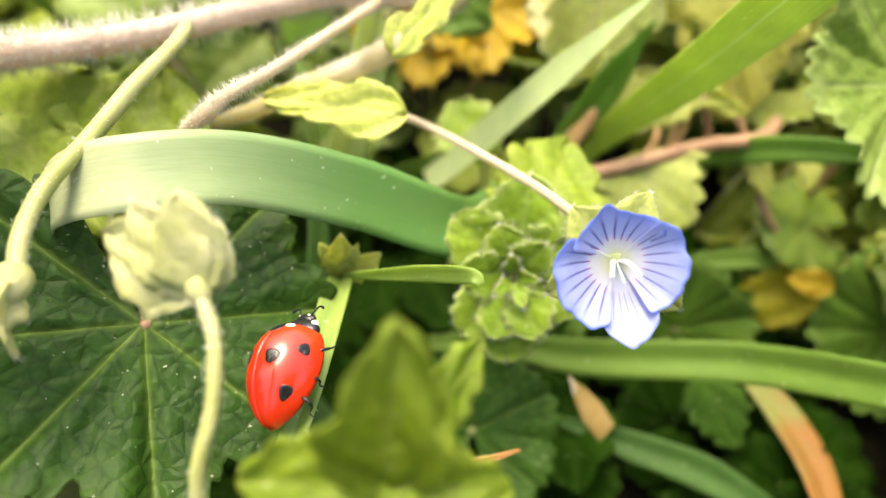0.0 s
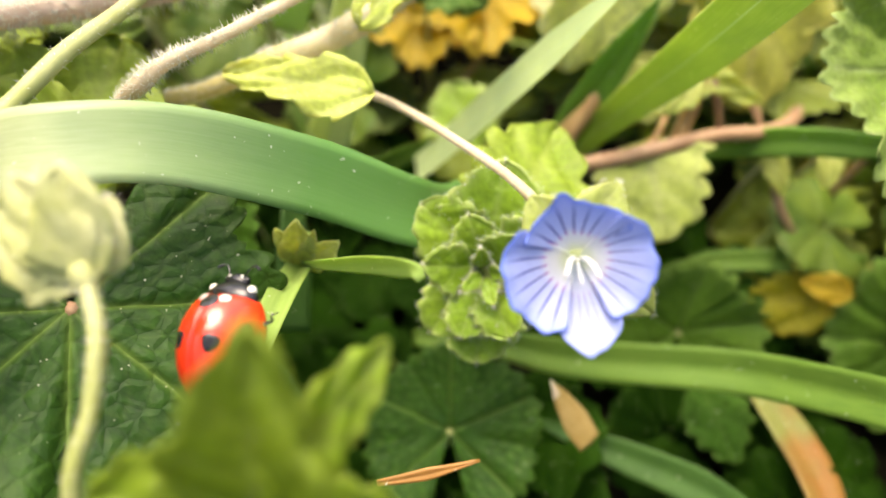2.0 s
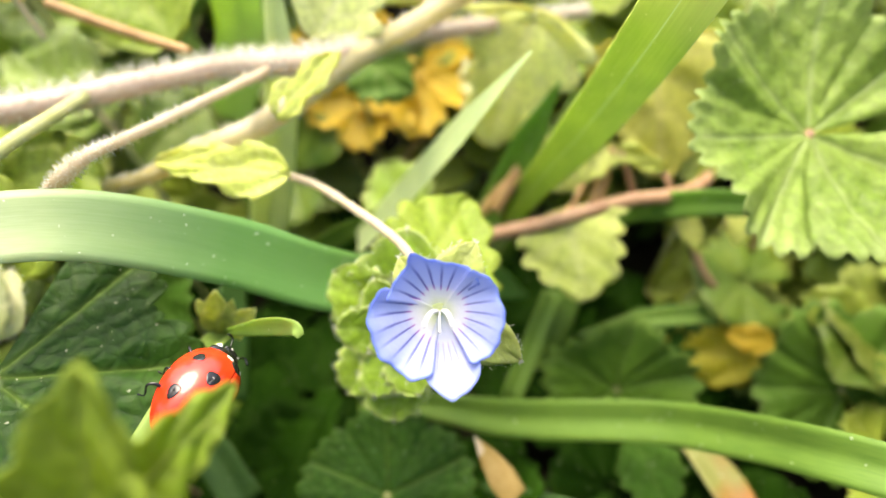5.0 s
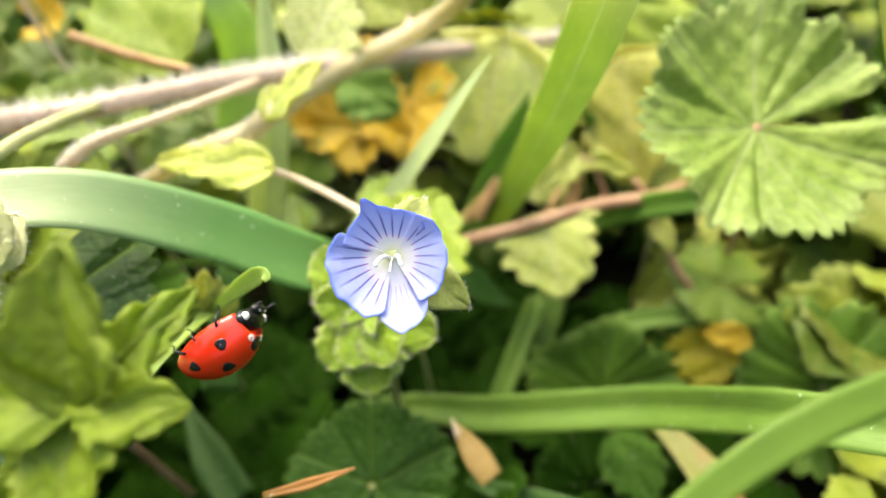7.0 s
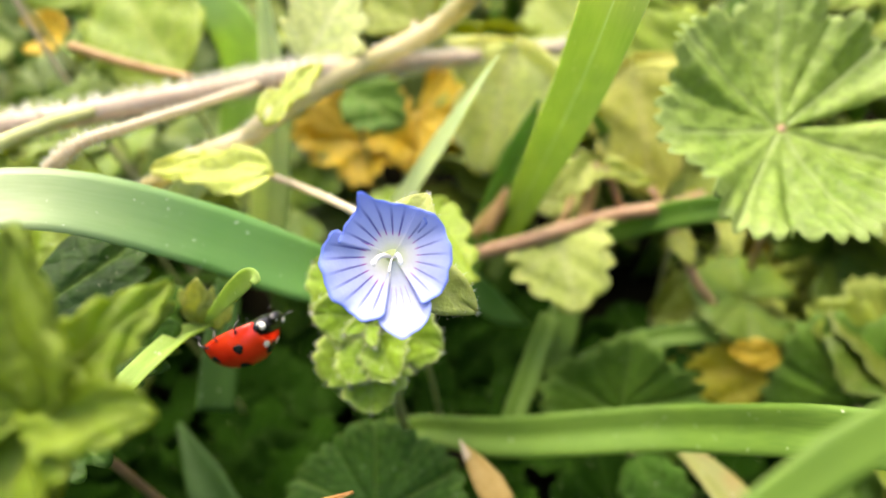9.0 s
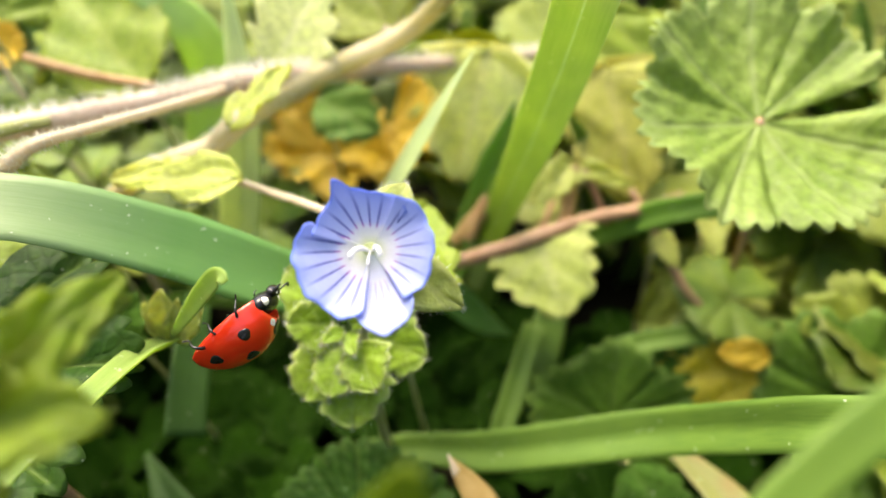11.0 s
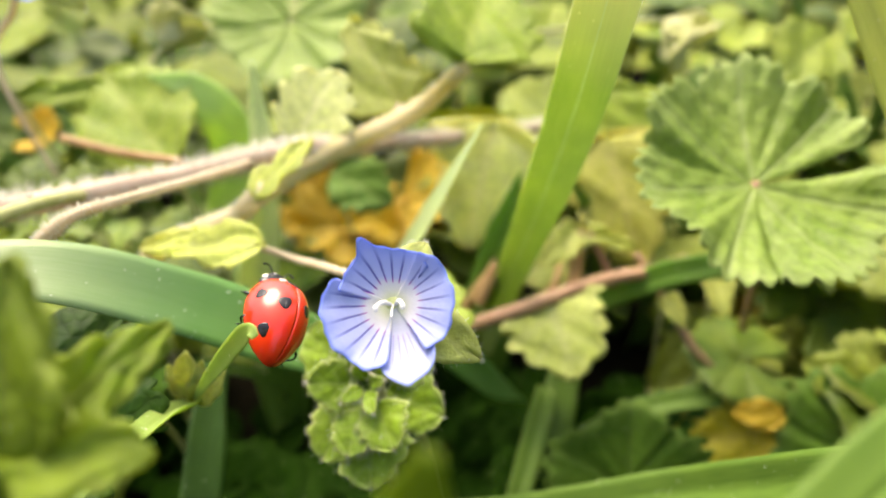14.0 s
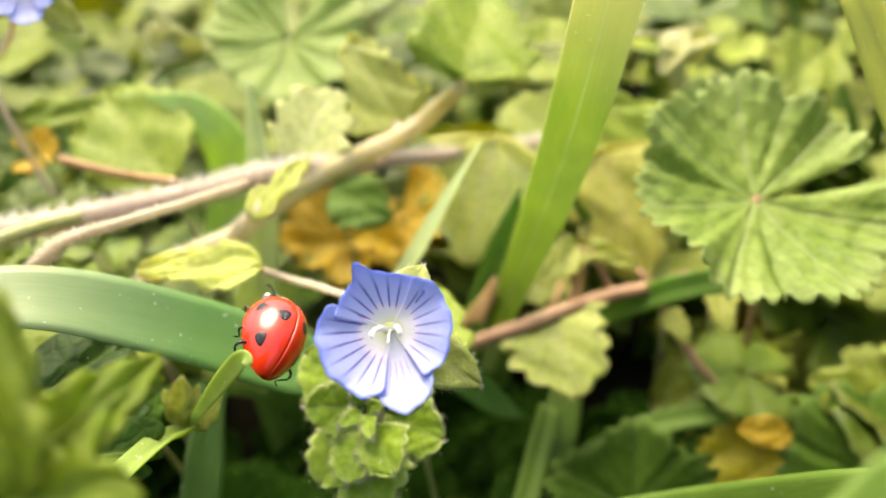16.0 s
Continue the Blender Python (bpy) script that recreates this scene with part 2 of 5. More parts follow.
M_WITHER = leaf_material("withering_leaf", (0.28, 0.3, 0.01), (0.46, 0.42, 0.02), (0.4, 0.36, 0.05), 0.55, 0.4, 0.4)
M_DRY = plain_material("dry_husk", (0.4, 0.28, 0.07), (0.53, 0.39, 0.15), 500, 0.6, 0.4, 0.5)
M_STEM = plain_material("stem_pale", (0.62, 0.52, 0.32), (0.74, 0.65, 0.47), 300, 0.5, 0.3, 0.4)
M_STEM_PINK = plain_material("stem_pink", (0.58, 0.45, 0.33), (0.72, 0.6, 0.47), 250, 0.5, 0.3, 0.35)
M_STEM_GREEN = plain_material("stem_green", (0.33, 0.36, 0.09), (0.48, 0.49, 0.22), 250, 0.5, 0.3, 0.15)
M_BRANCH = plain_material("branch_yellowish", (0.52, 0.46, 0.1), (0.8, 0.73, 0.48), 110, 0.5, 0.3, 0.5)
M_STEM_RED = plain_material("stem_red", (0.29, 0.16, 0.08), (0.45, 0.29, 0.155), 250, 0.5, 0.3, 0.1)
M_STEM_BROWN = plain_material("stem_brown", (0.4, 0.24, 0.08), (0.55, 0.37, 0.15), 300, 0.55, 0.3, 0.3)
M_HAIR = plain_material("plant_hair", (0.78, 0.78, 0.66), (0.85, 0.84, 0.76), 400, 0.4, 0.0, 0.6)
M_CAPSULE = plain_material("seed_capsule", (0.5, 0.53, 0.17), (0.66, 0.67, 0.36), 400, 0.6, 0.5, 0.45)
M_PETAL = petal_material()
M_WHITE = plain_material("stamen_white", (0.82, 0.83, 0.8), (0.9, 0.9, 0.88), 900, 0.5, 0.1, 0.2)
M_THROAT = plain_material("throat_green", (0.5, 0.58, 0.2), (0.66, 0.7, 0.36), 900, 0.6, 0.2, 0.2)
M_RED = plain_material("elytron_red", (0.66, 0.022, 0.005), (0.76, 0.04, 0.008), 300, 0.2, 0.02)
M_RED.node_tree.nodes["Principled BSDF"].inputs["Coat Weight"].default_value = 0.5
M_RED.node_tree.nodes["Principled BSDF"].inputs["Coat Roughness"].default_value = 0.06
M_BLACK = plain_material("beetle_black", (0.008, 0.008, 0.009), (0.016, 0.015, 0.015), 400, 0.22, 0.1)
M_IVORY = plain_material("beetle_ivory", (0.78, 0.74, 0.6), (0.85, 0.82, 0.72), 500, 0.3, 0.05)
# far darker than bare earth: shade under the weeds is painted in
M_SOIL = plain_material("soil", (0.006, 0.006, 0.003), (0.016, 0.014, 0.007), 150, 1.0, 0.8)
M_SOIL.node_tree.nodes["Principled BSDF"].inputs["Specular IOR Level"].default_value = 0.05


# ---- mesh tools ----
def arr(p):
    return np.array(p, float)


def unit(v):
    v = arr(v)
    return v / (np.linalg.norm(v) + 1e-12)


def thing(name, origin, label, category, group=""):
    ob = new(name)
    ob.empty_display_size = 0.002
    ob.location = arr(origin) * U
    return tagged(ob, label, category, group)


def home(ob):
    """The world place (cm) of an object's origin."""
    p = arr((0, 0, 0))
    while ob:
        p += arr(ob.location) / U
        ob = ob.parent
    return p


def part(name, mesh, material, parent=None, label="", origin=None):
    """One mesh object; vertices in world centimetres."""
    verts, faces, marks = mesh
    at = home(parent) if parent else arr(origin if origin is not None else verts[0])
    me = bpy.data.meshes.new(name)
    me.from_pydata(((verts - at) * U).tolist(), [], faces)
    me.polygons.foreach_set("use_smooth", [True] * len(me.polygons))
    for key, values in marks.items():
        me.attributes.new(key, "FLOAT", "POINT").data.foreach_set("value", arr(values))
    me.materials.append(material)
    ob = new(name, me)
    if parent:
        ob.parent = parent
    else:
        ob.location = at * U
    if label:
        ob["label"] = label
    return ob


def smooth_line(points, n):
    """A smooth line of n places through the given ones (centripetal-like Catmull-Rom)."""
    p = arr(points)
    p = np.vstack([2 * p[0] - p[1], p, 2 * p[-1] - p[-2]])
    out = []
    m = len(p) - 3
    for t in np.linspace(0, m - 1e-9, n):
        k = int(t)
        f = t - k
        a, b, c, d = p[k : k + 4]
        out.append(0.5 * (2 * b + (c - a) * f + (2 * a - 5 * b + 4 * c - d) * f**2 + (3 * b - a - 3 * c + d) * f**3))
    return arr(out)


def sheet(grid, thick, marks, close=True):
    """A closed thin solid from a grid of places (nu, nv, 3)."""
    nu, nv = grid.shape[:2]
    gu, gv = np.gradient(grid, axis=0), np.gradient(grid, axis=1)
    nrm = np.cross(gv, gu)
    nrm /= np.linalg.norm(nrm, axis=-1, keepdims=True) + 1e-12
    edge = np.ones((nu, nv, 1))
    if close:
        edge[0], edge[-1], edge[:, 0], edge[:, -1] = 0.3, 0.3, 0.3, 0.3
    top, low = grid + nrm * thick / 2 * edge, grid - nrm * thick / 2 * edge
    verts = np.concatenate([top.reshape(-1, 3), low.reshape(-1, 3)])
    k, faces = nu * nv, []
    for i in range(nu - 1):
        for j in range(nv - 1):
            a, b, c, d = i * nv + j, i * nv + j + 1, (i + 1) * nv + j + 1, (i + 1) * nv + j
            faces.append((a, d, c, b))
            faces.append((a + k, b + k, c + k, d + k))
    rim = [i * nv for i in range(nu)] + [(nu - 1) * nv + j for j in range(1, nv)] + [i * nv + nv - 1 for i in range(nu - 2, -1, -1)] + [j for j in range(nv - 2, 0, -1)]
    for a, b in zip(rim, rim[1:] + rim[:1]) if close else ():
        faces.append((a, a + k, b + k, b))
    return verts, faces, {key: np.tile(arr(v).ravel(), 2) for key, v in marks.items()}


def join(meshes):
    verts, faces, marks, at = [], [], {}, 0
    for v, f, m in meshes:
        verts.append(v)
        faces += [tuple(i + at for i in face) for face in f]
        for key, val in m.items():
            marks.setdefault(key, []).append(val)
        at += len(v)
    return np.concatenate(verts), faces, {k: np.concatenate(v) for k, v in marks.items()}


def basis(base, tip, facing):
    """Columns: across, along, facing."""
    y = unit(arr(tip) - arr(base))
    z = unit(arr(facing) - y * (arr(facing) @ y))
    return np.stack([np.cross(y, z), y, z], 1)


def laid(mesh, base, tip, facing):
    verts, faces, marks = mesh
    return verts @ basis(base, tip, facing).T + arr(base), faces, marks


def wavy(x, seed):
    return np.sin(x * 2.1 + seed) * 0.5 + np.sin(x * 4.7 + seed * 2.3) * 0.3 + np.sin(x * 9.3 + seed * 1.7) * 0.2


def ovate(length, width, teeth=5, tooth=0.14, fold=0.15, curl=0.15, wave=0.05, seed=0.0, fine=6, nv=13, thick=0.022, blunt=0.75, veins=4, groove=0.022):
    """A toothed egg-shaped leaf: base at the origin, midrib along +y, upper side +z."""
    nu = max(14, teeth * fine)
    s, c = np.meshgrid(np.linspace(0.0, 1, nu), np.linspace(-1, 1, nv), indexing="ij")
    prof = np.sin(np.pi * np.clip(s, 0, 1) ** blunt) ** 0.75 * (1 - 0.15 * s) + 0.03
    prof = np.where(s > 0.96, np.maximum(prof, 0.06), prof)
    saw = np.abs(np.sin(np.pi * teeth * s + 0.6 * np.sign(c))) ** 0.7
    x = c * width / 2 * prof * (1 + tooth * 2 * (saw - 0.6) * np.abs(c) ** 4)
    y = length * (s + 0.05 * (saw - 0.5) * np.abs(c) ** 4 + 0.06 * np.abs(c) * np.sin(np.pi * s))
    lat = np.abs(((s - 0.28 * np.abs(c)) * (veins + 1) + 0.5) % 1 - 0.5)
    vein = np.maximum(np.exp(-((c / 0.09) ** 2)), 0.8 * np.exp(-((lat / 0.11) ** 2)) * (np.abs(c) < 0.93))
    z = fold * np.abs(x) + curl * length * (s - s**2 * 1.4) + wave * length * wavy(6 * s + 3 * c, seed) * (0.3 + np.abs(c)) - groove * length * vein
    return sheet(np.stack([x, y, z], -1), thick, {"vein": vein, "across": c, "along": s, "rim": np.clip(np.maximum(np.abs(c) ** 5, s**14), 0, 1)})


def coarse(length, width, teeth=4, tooth=0.2, fold=0.15, curl=0.1, wave=0.05, seed=0.0, per=9, nv=15, thick=0.02, base=0.1, blunt=2.0, round_off=1.0, veins=3, groove=0.01):
    """A broad speedwell leaf with a straight base and coarse, rounded teeth that point to its tip."""
    nu = teeth * per + per
    s, c = np.meshgrid(np.linspace(0.0, 1, nu), np.linspace(-1, 1, nv), indexing="ij")
    prof = np.clip(s / base, 0, 1) ** 0.6 * np.clip(1 - s**blunt, 0, 1) ** 0.62
    ph = (s * (teeth + 0.5) + 0.12 * np.sign(c) + 0.07 * np.sin(seed)) % 1
    saw = np.clip(np.sin(np.pi * np.clip(ph / 0.92, 0, 1) ** 1.5), 0, 1) ** (0.6 * round_off)
    irr = 1 + 0.1 * np.sin(7 * s + seed * 3 + np.sign(c))
    x = c * width / 2 * (prof * irr + 0.02) * (1 + tooth * 2 * (saw - 0.62) * np.abs(c) ** 5)
    y = length * (s + tooth * 0.42 * (saw - 0.5) * np.abs(c) ** 5 * (1 - 0.5 * s) - 0.1 * np.abs(c) ** 2 * (1 - s) + 0.04 * np.abs(c))
    lat = np.abs(((s - 0.3 * np.abs(c)) * (veins + 1) + 0.5) % 1 - 0.5)
    vein = np.maximum(np.exp(-((c / 0.08) ** 2)), 0.7 * np.exp(-((lat / 0.1) ** 2)) * (np.abs(c) < 0.9))
    z = fold * np.abs(x) + curl * length * (s - s**2 * 1.4) + wave * length * wavy(5 * s + 2.5 * c, seed) * (0.3 + np.abs(c)) - groove * length * vein
    return sheet(np.stack([x, y, z], -1), thick, {"vein": vein, "across": c, "along": s, "rim": np.clip(np.maximum(np.abs(c) ** 7, s**20), 0, 1)})


def palmate(radius, lobes=7, teeth=34, tooth=0.06, cut=0.14, sinus=0.35, cup=0.12, wave=0.06, seed=0.0, nr=14, per=5, thick=0.022, crinkle=0.012, groove=0.03, side_veins=0.55):
    """A round, lobed mallow leaf: stalk at the origin, sinus towards -y, upper side +z."""
    nt = teeth * per
    th, rho = np.meshgrid(np.linspace(-np.pi + sinus, np.pi - sinus, nt), np.linspace(0.02, 1, nr), indexing="ij")
    u = (th + np.pi - sinus) / (2 * np.pi - 2 * sinus)
    ph = (u * lobes) % 1 - 0.5
    saw = np.abs(np.sin(np.pi * u * teeth)) ** 0.8
    ext = 1 - cut * (2 * np.abs(ph)) ** 2.2 + 0.05 * wavy(3 * u, seed + 2)
    r = radius * rho * ((1 - rho**2) + rho**2 * ext) * (1 + tooth * 2 * (saw - 0.5) * rho**7)
    off = np.abs(ph) / lobes * (2 * np.pi) * rho
    main = np.exp(-((off / 0.022) ** 2)) * (rho < 0.94)
    side = np.abs((rho * 5.5 - np.abs(ph) * 4.2) % 1 - 0.5)
    second = side_veins * np.exp(-((side / 0.10) ** 2)) * (rho > 0.25) * (rho < 0.95)
    vein = np.maximum(main, second)
    x, y = r * np.sin(th), r * np.cos(th)
    bulge = np.sin(np.pi * np.clip(np.abs(ph) * 2, 0, 1)) * rho
    z = cup * radius * rho**2 + wave * radius * wavy(9 * u * np.pi / 2, seed) * rho**1.5 + 0.07 * radius * bulge * rho - groove * radius * vein
    z += crinkle * radius * np.sin(23 * x / radius + seed) * np.sin(21 * y / radius + 1.3 * seed)
    return sheet(np.stack([-x, y, z], -1), thick, {"vein": vein, "across": ph, "along": rho, "rim": rho**9})


def ribbon(points, widths, facing, n=40, keel=0.18, thick=0.03, nv=9, twist=0.0, ripple=0.0, span=(-1.0, 1.0), close=True):
    """A grass blade along the line, its upper side turned to facing (one or one a point)."""
    line = smooth_line(points, n)
    s = np.linspace(0, 1, n)
    w = np.interp(s, np.linspace(0, 1, len(widths)), widths)
    f = arr(facing)
    if f.ndim == 1:
        f = np.tile(f, (2, 1))
    f = np.stack([np.interp(s, np.linspace(0, 1, len(f)), f[:, k]) for k in range(3)], 1)
    tan = np.gradient(line, axis=0)
    tan /= np.linalg.norm(tan, axis=1, keepdims=True)
    side = np.cross(tan, f)
    side /= np.linalg.norm(side, axis=1, keepdims=True)
    up = np.cross(side, tan)
    if twist:
        a = (s * radians(twist))[:, None]
        side, up = side * np.cos(a) + up * np.sin(a), up * np.cos(a) - side * np.sin(a)
    c = np.linspace(*span, nv)
    grid = line[:, None] + side[:, None] * (c[None, :, None] * w[:, None, None] / 2) + up[:, None] * (((c**2 if keel < 0.1 else np.abs(c))[None, :, None] - 0.4) * keel * w[:, None, None])
    grid += up[:, None] * (ripple * np.sin(s * 17 + 1)[:, None, None] * c[None, :, None] ** 2)
    length = np.linalg.norm(np.diff(line, axis=0), axis=1).sum()
    return sheet(grid, thick, {"across": np.tile(c, (n, 1)), "along": np.tile(s[:, None] * length, (1, nv)), "vein": np.zeros((n, nv))}, close)


def tube(points, radii, n=30, sides=10, close=True):
    line = smooth_line(points, n)
    r = np.interp(np.linspace(0, 1, n), np.linspace(0, 1, len(radii)), radii)
    tan = np.gradient(line, axis=0)
    tan /= np.linalg.norm(tan, axis=1, keepdims=True)
    ref = arr((0.3, 0.2, 0.93))
    a = np.cross(tan, ref)
    a /= np.linalg.norm(a, axis=1, keepdims=True)
    b = np.cross(tan, a)
    ang = np.linspace(0, 2 * np.pi, sides, endpoint=False)
    verts = (line[:, None] + (a[:, None] * np.cos(ang)[None, :, None] + b[:, None] * np.sin(ang)[None, :, None]) * r[:, None, None]).reshape(-1, 3)
    faces = [(i * sides + j, i * sides + (j + 1) % sides, (i + 1) * sides + (j + 1) % sides, (i + 1) * sides + j) for i in range(n - 1) for j in range(sides)]
    faces += [tuple(range(sides - 1, -1, -1)), tuple((n - 1) * sides + j for j in range(sides))]
    return verts, faces, {}


def hairs_on(mesh, count, length, rng, thick=0.003, droop=0.3):
    """Fine short hairs standing on a mesh."""
    verts, faces, _ = mesh
    quads = [f for f in faces if len(f) == 4]
    out_v, out_f = [], []
    for _k in range(count):
        f = quads[rng.integers(len(quads))]
        w = rng.dirichlet((1, 1, 1, 1))
        p = sum(verts[i] * wi for i, wi in zip(f, w))
        nrm = unit(np.cross(verts[f[1]] - verts[f[0]], verts[f[3]] - verts[f[0]]))
        if nrm @ nrm < 0.5:
            continue
        d = unit(nrm + rng.normal(0, droop, 3))
        if d @ nrm < 0:
            d = -d
        a = unit(np.cross(d, (0.3, 0.5, 0.8)))
        b = np.cross(d, a)
        h = length * rng.uniform(0.5, 1.2)
        k = len(out_v)
        out_v += [p + a * thick, p - a * thick / 2 + b * thick * 0.87, p - a * thick / 2 - b * thick * 0.87, p + d * h]
        out_f += [(k, k + 1, k + 3), (k + 1, k + 2, k + 3), (k + 2, k, k + 3)]
    return arr(out_v), out_f, {}


def rim_hairs(mesh, count, length, rng, thick=0.0016):
    """Fine hairs that fringe a leaf's margin."""
    verts, _, marks = mesh
    on = np.nonzero(marks["rim"] > 0.75)[0]
    mid = verts.mean(0)
    out_v, out_f = [], []
    for _k in range(count):
        p = verts[on[rng.integers(len(on))]] + rng.normal(0, 0.008, 3)
        d = unit(unit(p - mid) + rng.normal(0, 0.35, 3))
        a = unit(np.cross(d, (0.3, 0.5, 0.8)))
        b = np.cross(d, a)
        k = len(out_v)
        out_v += [p + a * thick, p - a * thick / 2 + b * thick * 0.87, p - a * thick / 2 - b * thick * 0.87, p + d * length * rng.uniform(0.5, 1.2)]
        out_f += [(k, k + 1, k + 3), (k + 1, k + 2, k + 3), (k + 2, k, k + 3)]
    return arr(out_v), out_f, {}


def ball(centre, radii, turn=None, nu=10, nv=14):
    a, b = np.meshgrid(np.linspace(0, np.pi, nu), np.linspace(0, 2 * np.pi, nv, endpoint=False), indexing="ij")
    p = np.stack([np.sin(a) * np.cos(b), np.sin(a) * np.sin(b), np.cos(a)], -1).reshape(-1, 3) * arr(radii)
    if turn is not None:
        p = p @ arr(turn).T
    faces = [(i * nv + j, (i + 1) * nv + j, (i + 1) * nv + (j + 1) % nv, i * nv + (j + 1) % nv) for i in range(nu - 1) for j in range(nv)]
    return p + arr(centre), faces, {}


RNG = np.random.default_rng(7)


# ---- ground ----
def ground():
    k = np.linspace(-1, 1, 121)
    xs = np.sinh(k * 9.2) / np.sinh(9.2) * 4000 + k * 25
    gx, gy = np.meshgrid(xs + 1.5, xs + 5, indexing="ij")
    near = np.exp(-((gx / 40) ** 2 + (gy / 40) ** 2))
    gz = -0.35 + near * 0.2 * (np.sin(gx * 1.3 + 1) * np.sin(gy * 1.1) + 0.5 * np.sin(gx * 3.1) * np.sin(gy * 2.7 + 2))
    n = len(k)
    verts = np.stack([gx, gy, gz], -1).reshape(-1, 3)
    faces = [(i * n + j, (i + 1) * n + j, (i + 1) * n + j + 1, i * n + j + 1) for i in range(n - 1) for j in range(n - 1)]
    tagged(part("ground", (verts, faces, {}), M_SOIL, origin=(0, 0, 0)), "soil under the weeds, their shade put into its near-black colour", "ground", kind="structure")


ground()


# ---- undergrowth ----
def undergrowth():
    dark, light, low = [], [], []
    for _k in range(1100):
        y = RNG.uniform(-2, 24)
        x = RNG.uniform(-5 - 0.7 * y, 8 + 0.75 * y)
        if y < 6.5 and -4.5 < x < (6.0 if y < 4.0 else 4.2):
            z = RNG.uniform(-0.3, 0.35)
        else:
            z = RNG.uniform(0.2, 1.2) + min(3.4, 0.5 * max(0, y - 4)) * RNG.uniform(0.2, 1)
        size = RNG.uniform(0.7, 1.5) * (1 + 0.02 * max(y, 0))
        az = RNG.uniform(0, 6.28)
        d = arr((np.cos(az), np.sin(az), RNG.uniform(-0.4, 0.5)))
        f = arr((RNG.normal(0, 0.35), RNG.normal(-0.35, 0.35), 0.9))
        b = arr((x, y, z))
        if RNG.random() < 0.6:
            m = ovate(size, size * 0.8, 4, 0.14, 0.15, RNG.uniform(-0.1, 0.3), 0.05, RNG.uniform(0, 6), 4, 7, 0.02)
        else:
            m = palmate(size * 0.6, 5, 18, 0.07, 0.14, 0.35, RNG.uniform(-0.1, 0.25), 0.06, RNG.uniform(0, 6), 6, 3, 0.02)
        # the share of lighter leaves sets how bright each region looks
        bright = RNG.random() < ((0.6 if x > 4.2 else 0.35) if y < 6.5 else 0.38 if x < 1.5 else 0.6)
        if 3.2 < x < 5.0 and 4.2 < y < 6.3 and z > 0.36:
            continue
        # low near leaves take the colour that has deep shade in it
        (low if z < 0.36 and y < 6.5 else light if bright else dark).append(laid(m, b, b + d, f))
    for _k in range(520):
        y = RNG.uniform(20, 65)
        b = arr((RNG.uniform(-6 - 0.8 * y, 8 + 0.85 * y), y, RNG.uniform(0.5, 4.5)))
        size = RNG.uniform(2.0, 4.0)
        d = arr((RNG.normal(), RNG.normal(), RNG.uniform(-0.4, 0.4)))
        m = ovate(size, size * 0.8, 4, 0.14, 0.15, RNG.uniform(-0.1, 0.3), 0.05, RNG.uniform(0, 6), 4, 5, 0.02)
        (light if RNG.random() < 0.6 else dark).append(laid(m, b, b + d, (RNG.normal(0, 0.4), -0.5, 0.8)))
    for _k in range(900):
        # the weeds go on all round: unseen, added to block sky light
        az, far = RNG.uniform(0, 6.28), RNG.uniform(5.5, 15)
        b = arr((1.5 + far * np.cos(az), 1.0 + far * np.sin(az), RNG.uniform(0.5, 8.0)))
        if b[1] > 3.0 and abs(b[0] - 1.5) < 0.85 * b[1] + 3:
            continue
        size = RNG.uniform(1.2, 2.4)
        d = arr((RNG.normal(), RNG.normal(), RNG.uniform(-0.4, 0.4)))
        m = ovate(size, size * 0.8, 4, 0.14, 0.15, RNG.uniform(-0.1, 0.3), 0.05, RNG.uniform(0, 6), 4, 7, 0.02)
        dark.append(laid(m, b, b + d, (RNG.normal(0, 0.5), RNG.normal(0, 0.5), 0.8)))
    for _k in range(1500):
        # and further off, in every direction
        az, far = RNG.uniform(0, 6.28), 15 + 150 * RNG.random() ** 1.3
        b = arr((1.5 + far * np.cos(az), 1.0 + far * np.sin(az), RNG.uniform(0.3, 3.0)))
        if b[1] > 3.0 and b[1] < 66 and abs(b[0] - 1.5) < 0.85 * b[1] + 3:
            continue
        size = RNG.uniform(3.5, 7.0)
        d = arr((RNG.normal(), RNG.normal(), RNG.uniform(-0.3, 0.3)))
        m = ovate(size, size * 0.8, 2, 0.14, 0.15, RNG.uniform(-0.1, 0.3), 0.05, RNG.uniform(0, 6), 4, 5, 0.03)
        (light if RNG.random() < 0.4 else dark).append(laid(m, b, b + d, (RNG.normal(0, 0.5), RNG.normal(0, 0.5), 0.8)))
    tagged(part("undergrowth", join(dark), M_UNDER, origin=(0, 0, 0)), "tangled low green weed leaves over the soil, with unseen taller ones added round about", "undergrowth", kind="stuff")
    tagged(part("low_leaves", join(low), M_LOW_SHADED, origin=(0, 0, 0)), "small green leaves close over the soil, deep shade put into their colour", "undergrowth", kind="stuff")
    tagged(part("undergrowth", join(light), M_UNDER_LIGHT, origin=(0, 0, 0)), "yellowish-green weed leaves among the weeds, sunlight put into their lighter colour", "undergrowth", kind="stuff")
    grass = []
    for _k in range(150):
        y = RNG.uniform(5.5, 22)
        x = RNG.uniform(-4 - 0.7 * y, 7 + 0.75 * y)
        h = RNG.uniform(1.5, 3.0) + min(2.5, 0.15 * y)
        az = RNG.uniform(0, 6.28)
        d = arr((np.cos(az), np.sin(az), 0)) * RNG.uniform(0.5, 2.5)
        b = arr((x, y, -0.3))
        grass.append(ribbon([b, b + d * 0.3 + (0, 0, h * 0.6), b + d + (0, 0, h)], [0.35, 0.4, 0.05], (0.2, -0.8, 0.5), 12, 0.2, 0.02, 5))
